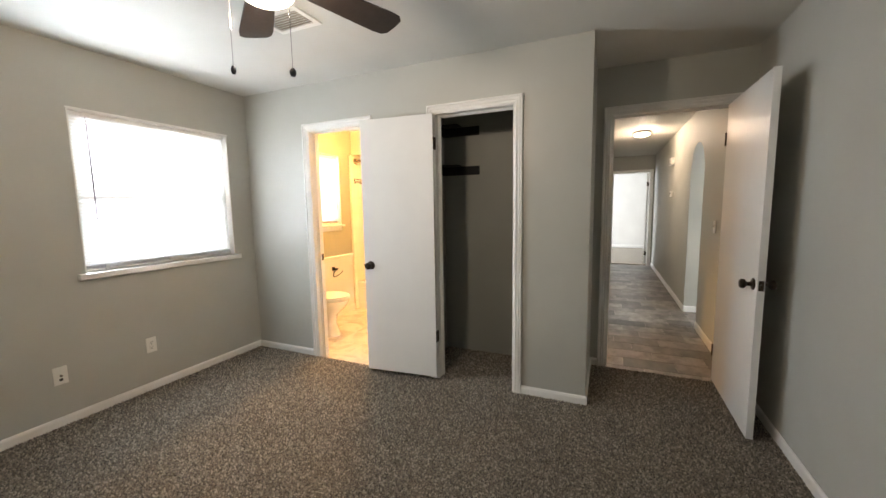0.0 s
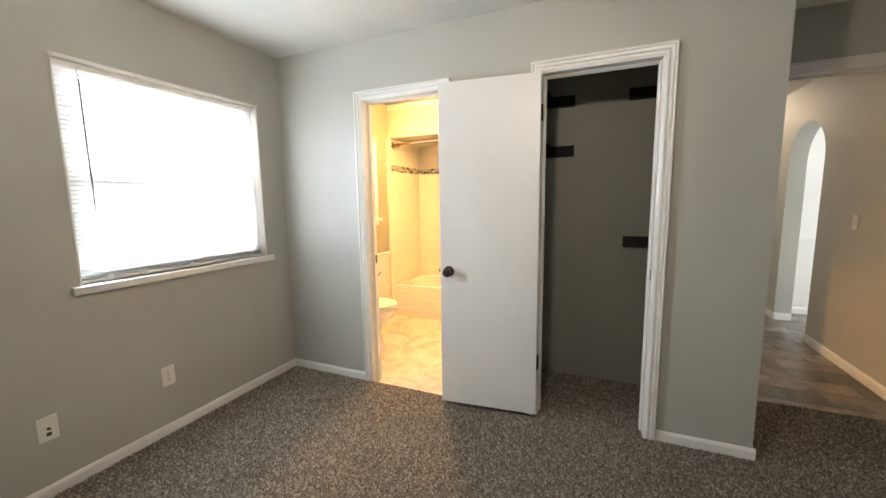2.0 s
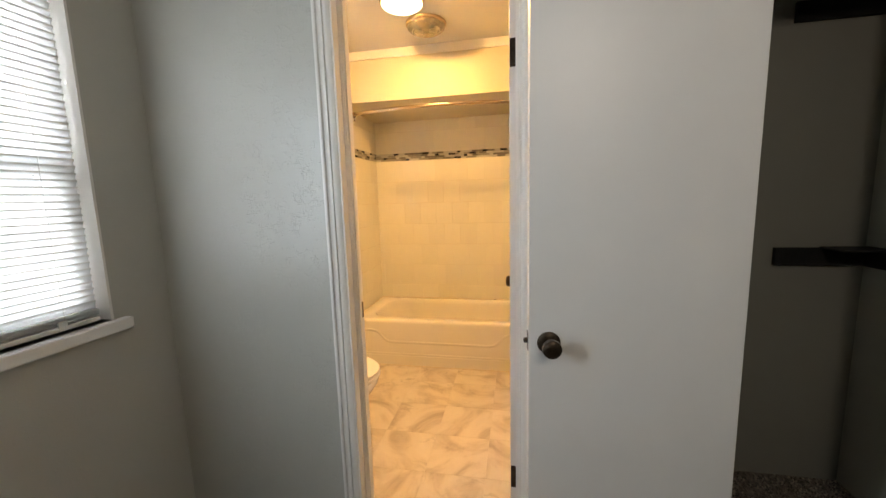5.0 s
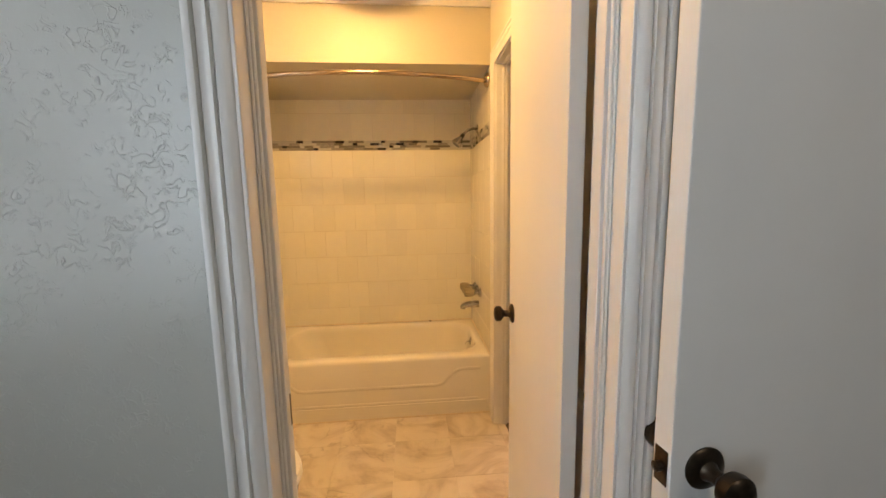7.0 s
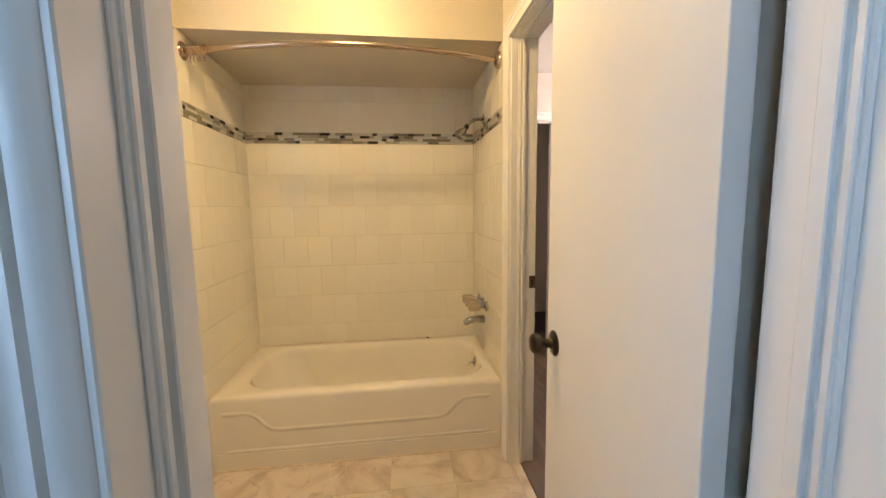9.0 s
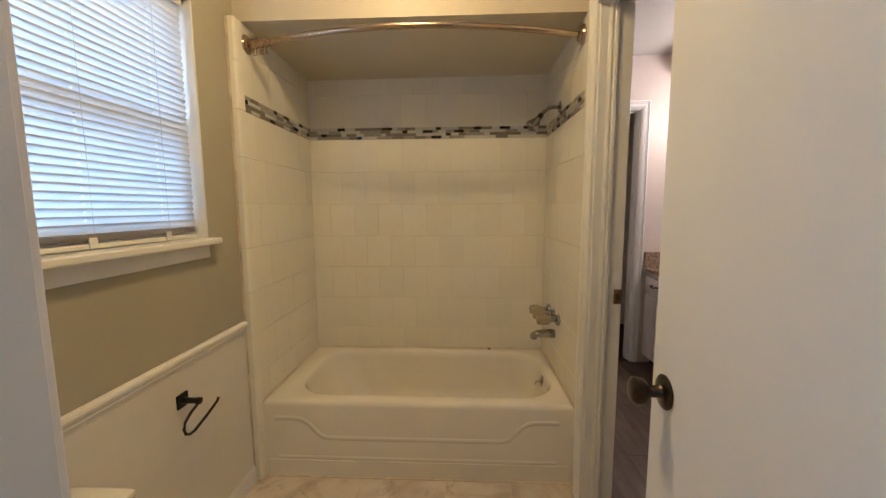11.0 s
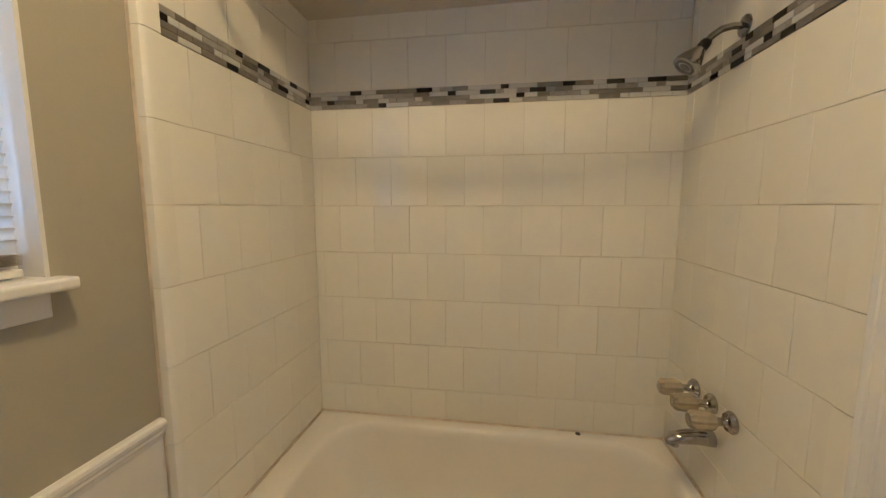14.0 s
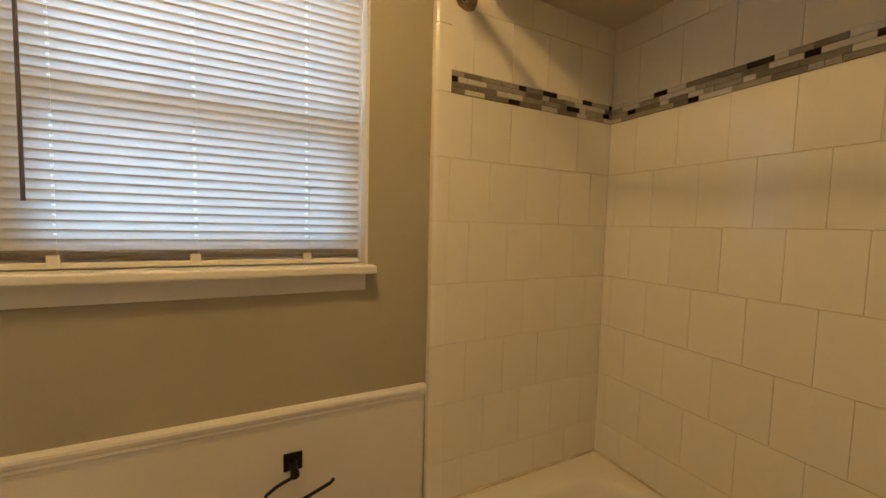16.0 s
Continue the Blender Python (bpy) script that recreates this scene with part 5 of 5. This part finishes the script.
for y in (4.9, 5.5):
    wpart("clip", boxes((-0.430, -0.4205, y - 0.012, y + 0.012, 1.862, 1.884), bevel=0.002), CHROME, mir)
vl = thing("vanity_light", (-0.42, 5.21, 2.12), "brushed nickel bar light with three lit glass shades", "wall light")
wpart("bar", boxes((-0.445, -0.42, 4.82, 5.60, 2.10, 2.145), bevel=0.010), NICKEL, vl, "", True)
for y in (4.94, 5.21, 5.48):
    wpart("arm", tube(bmesh.new(), [(-0.445, y, 2.122), (-0.50, y, 2.128), (-0.56, y, 2.122), (-0.56, y, 2.105)], 0.008, 10), NICKEL, vl, "", True)
    so = wpart("shade", lathe(bmesh.new(), [(0.018, 0.0), (0.024, -0.01), (0.029, -0.045), (0.040, -0.080), (0.043, -0.09), (0.040, -0.089), (0.026, -0.045), (0.016, -0.005)], 24, Matrix.Translation((-0.56, y, 2.108))), LIT_WARM, vl, "lit bell-shaped glass shade", True)
    so.visible_shadow = False

# ---- hall ----
dome_light("ceiling_light", 0.15, 6.57, "lit flush ceiling light with an opal glass dome in the hall", LIT_GLASS, 0.12, True)

# ---- pieces: wall tiles, mosaic, floor tiles and planks ----
tile_cache = {}


def tile_mesh(w, h, depth, material, inset=0.0012):
    key = (round(w, 4), round(h, 4), depth, material.name)
    if key not in tile_cache:
        bm = bmesh.new()
        lo = [bm.verts.new((x, y, 0)) for x, y in ((0, 0), (w, 0), (w, h), (0, h))]
        mid = [bm.verts.new((x, y, depth - inset * 0.7)) for x, y in ((0, 0), (w, 0), (w, h), (0, h))]
        hi = [bm.verts.new((x, y, depth)) for x, y in ((inset, inset), (w - inset, inset), (w - inset, h - inset), (inset, h - inset))]
        for a, b in ((lo, mid), (mid, hi)):
            for i in range(4):
                j = (i + 1) % 4
                bm.faces.new((a[i], a[j], b[j], b[i]))
        bm.faces.new(hi)
        tile_cache[key] = mesh_from(bm, material.name, material)
    return tile_cache[key]


def lay(parent, name, frame_m, u, v, w, h, depth, material):
    """One piece on a plane: frame_m carries x along the plane, y up it and z out of it."""
    o = new(name, tile_mesh(w, h, depth, material))
    o.parent = parent
    o.matrix_parent_inverse = Matrix.Identity(4)
    o.matrix_local = frame_m @ Matrix.Translation((u, v, 0)) @ Matrix.Rotation(random.uniform(-0.0012, 0.0012), 4, "Z") @ Matrix.Rotation(random.uniform(-0.003, 0.003), 4, "X") @ Matrix.Rotation(random.uniform(-0.003, 0.003), 4, "Y")
    return o


ROWS = [0.349, 0.483, 0.684, 0.885, 1.086, 1.287, 1.488, 1.689, 1.759, 1.955, 2.065]


def tiled_wall(name, frame_m, u0, u1, first, label, flip=False, backing=None):
    """Staggered wall tiles with a mosaic band between the eighth and ninth joint."""
    t = structure(name, backing, TILE_GROUT, label, "tile surround")
    for r in range(len(ROWS) - 1):
        z0, z1 = ROWS[r], ROWS[r + 1]
        if r == 7:
            row_h = (z1 - z0) / 4
            below = []
            for q in range(4):
                black, last = [], None
                u = u0 + 0.001 - random.uniform(0, 0.05)
                while u < u1 - 0.004:
                    ln = random.choice((0.032, 0.048, 0.064, 0.075, 0.095))
                    a, b = max(u, u0 + 0.001), min(u + ln, u1 - 0.001)
                    if b - a > 0.006:
                        mt = random.choices(MOSAICS, (8, 5, 4, 7))[0]
                        if mt is MOSAICS[0] and (last is mt or ln > 0.07 or any(c < b + 0.01 and d > a - 0.01 for c, d in below)):
                            mt = random.choices(MOSAICS[1:], (5, 4, 7))[0]
                        if mt is MOSAICS[0]:
                            black.append((a, b))
                        last = mt
                        lay(t, "mosaic_stick", frame_m, a + 0.0006, z0 + q * row_h + 0.0006, b - a - 0.0012, row_h - 0.0012, 0.006, mt)
                    u += ln
                below = black
            continue
        u = first - (0.0775 if r % 2 else 0.0)
        while u < u1 - 0.004:
            a, b = max(u, u0), min(u + 0.155, u1)
            if b - a > 0.008:
                lay(t, "tile", frame_m, a + 0.0004, z0 + 0.0007, b - a - 0.0007, z1 - z0 - 0.0016, 0.0031, TILE)
            u += 0.155
    return t


NORTH = Matrix(((1, 0, 0, 0), (0, 0, -1, BY - 0.002), (0, 1, 0, 0), (0, 0, 0, 1)))
tiled_wall("wall_tiles_north", NORTH, TX0, TX1, -3.4685 - 0.0775 + 0.0775, "cream glazed wall tiles behind the tub with a mosaic band", backing=boxes((TX0, TX1, BY - 0.002, BY + 0.004, 0.30, 2.065)))
WEST = Matrix(((0, 0, 1, TX0 - 0.002), (1, 0, 0, 0), (0, 1, 0, 0), (0, 0, 0, 1)))
tw = tiled_wall("wall_tiles_west", WEST, 4.408, 5.127, 5.127 - 0.155 * 5 - 0.02, "cream glazed wall tiles at the head of the tub with a mosaic band", backing=boxes((WXB - 0.002, TX0 - 0.002, 4.359, 5.132, BF, 2.065)))
EAST = Matrix(((0, 0, -1, BX - 0.001), (1, 0, 0, 0), (0, 1, 0, 0), (0, 0, 0, 1)))
te = tiled_wall("wall_tiles_east", EAST, 4.408, 5.127, 5.127 - 0.155 * 5 - 0.05, "cream glazed wall tiles beside the faucet with a mosaic band", backing=boxes((BX - 0.001, BX + 0.003, 4.359, 5.132, BF, 2.065)))


def bullnose(parent, x, s):
    z = BF + 0.01
    for z1 in [0.082, 0.282, 0.483] + ROWS[2:7] + [1.689, 1.89, 2.064]:
        bm = bmesh.new()
        prof = [(4.408, 0.0), (4.408, 0.0062), (4.369, 0.0062), (4.361, 0.0045), (4.356, 0.0), (4.355, -0.006), (4.355, -0.020 if s > 0 else -0.006)]
        if s < 0:
            prof = prof[:-1]
        a = [bm.verts.new((x + s * d, y, z + 0.001)) for y, d in prof]
        b = [bm.verts.new((x + s * d, y, z1 - 0.001)) for y, d in prof]
        for i in range(len(prof) - 1):
            bm.faces.new((a[i], a[i + 1], b[i + 1], b[i]))
        bm.faces.new(a)
        bm.faces.new(b)
        part("bullnose_tile", bm, TILE, parent, "", True)
        z = z1


bullnose(tw, TX0 - 0.002, 1)
bullnose(te, BX - 0.001, -1)



def flat(z):
    return Matrix.Translation((0, 0, z))


def paved(parent, name, x0, x1, y0, y1, w, h, z, depth, material, shift, gap, skip=None):
    """Staggered pieces over a floor, cut at its edges; rows run along x."""
    y, r = y0 - 0.5 * h, 0
    while y < y1:
        ya, yb = max(y, y0), min(y + h, y1)
        x = x0 - ((r * shift) % w)
        while x < x1:
            xa, xb = max(x, x0), min(x + w, x1)
            if xb - xa > 0.01 and yb - ya > 0.01:
                o = new(name, tile_mesh(xb - xa - gap, yb - ya - gap, depth, material, 0.0009))
                o.parent = parent
                o.location = (xa + gap / 2, ya + gap / 2, z - depth)
            x += w
        y += h
        r += 1


paved(floor_bath, "floor_tile", WXB + 0.001, BX + 0.054, YC + 0.005, 4.409, 0.305, 0.305, BF, 0.004, FLOORTILE, 0.0, 0.0009)
paved(floor_hall, "plank", -0.364, XR - 0.001, 3.505, 9.64, 0.40, 0.20, HF, 0.004, HALLPLANK, 0.155, 0.002)
paved(floor_hall, "plank", XR, 1.6, 4.6, 6.02, 0.40, 0.20, HF, 0.004, HALLPLANK, 0.155, 0.002)


def planks_y(parent, x0, x1, y0, y1):
    x, r = x0, 0
    while x < x1:
        y = y0 - (r * 0.37) % 0.9
        while y < y1:
            ya, yb, xb = max(y, y0), min(y + 0.9, y1), min(x + 0.145, x1)
            if yb - ya > 0.02 and xb - x > 0.01:
                o = new("plank", tile_mesh(xb - x - 0.0016, yb - ya - 0.0016, 0.005, DARKPLANK, 0.0009))
                o.parent = parent
                o.location = (x, ya, BF - 0.005)
            y += 0.9
        x += 0.145
        r += 1


planks_y(floor_vanity, BX + 0.058, -0.366, 3.565, 5.858)


def carpet_pile():
    """Twisted yarn ends standing on the carpet in the part of the bedroom that is walked past."""
    rng = np.random.default_rng(4)
    pts = []
    for x0, x1, y0, y1 in ((-3.415, 0.625, 0.5, 2.775), (-0.37, 0.625, 2.775, 3.495), (-1.665, -0.675, 2.80, 3.44)):
        st = 0.0102
        gx, gy = np.meshgrid(np.arange(x0, x1, st), np.arange(y0, y1, st))
        p = np.stack([gx.ravel(), gy.ravel()], 1)
        pts.append(p + rng.uniform(-0.004, 0.004, p.shape))
    p = np.concatenate(pts)
    n = len(p)
    ang = rng.uniform(0, 2 * math.pi, n)
    r = rng.uniform(0.0042, 0.0068, n)
    h = rng.uniform(0.005, 0.013, n)
    v = np.zeros((n, 4, 3), np.float32)
    for k in range(3):
        v[:, k, 0] = p[:, 0] + r * np.cos(ang + 2.094 * k)
        v[:, k, 1] = p[:, 1] + r * np.sin(ang + 2.094 * k)
        v[:, k, 2] = 0.0005
    v[:, 3, :2] = p + rng.uniform(-0.005, 0.005, (n, 2))
    v[:, 3, 2] = h
    f_ = (np.arange(n)[:, None, None] * 4 + np.array([[0, 1, 3], [1, 2, 3], [2, 0, 3]])[None]).reshape(-1)
    me = bpy.data.meshes.new("carpet_pile")
    me.vertices.add(n * 4)
    me.vertices.foreach_set("co", v.ravel())
    me.loops.add(n * 9)
    me.loops.foreach_set("vertex_index", f_.astype(np.int32))
    me.polygons.add(n * 3)
    me.polygons.foreach_set("loop_start", np.arange(0, n * 9, 3, dtype=np.int32))
    me.update()
    me.validate()
    me.materials.append(PILE)
    return tagged(new("carpet_pile", me), "speckled taupe cut pile of the bedroom carpet", "carpet", kind="stuff")


carpet_pile()
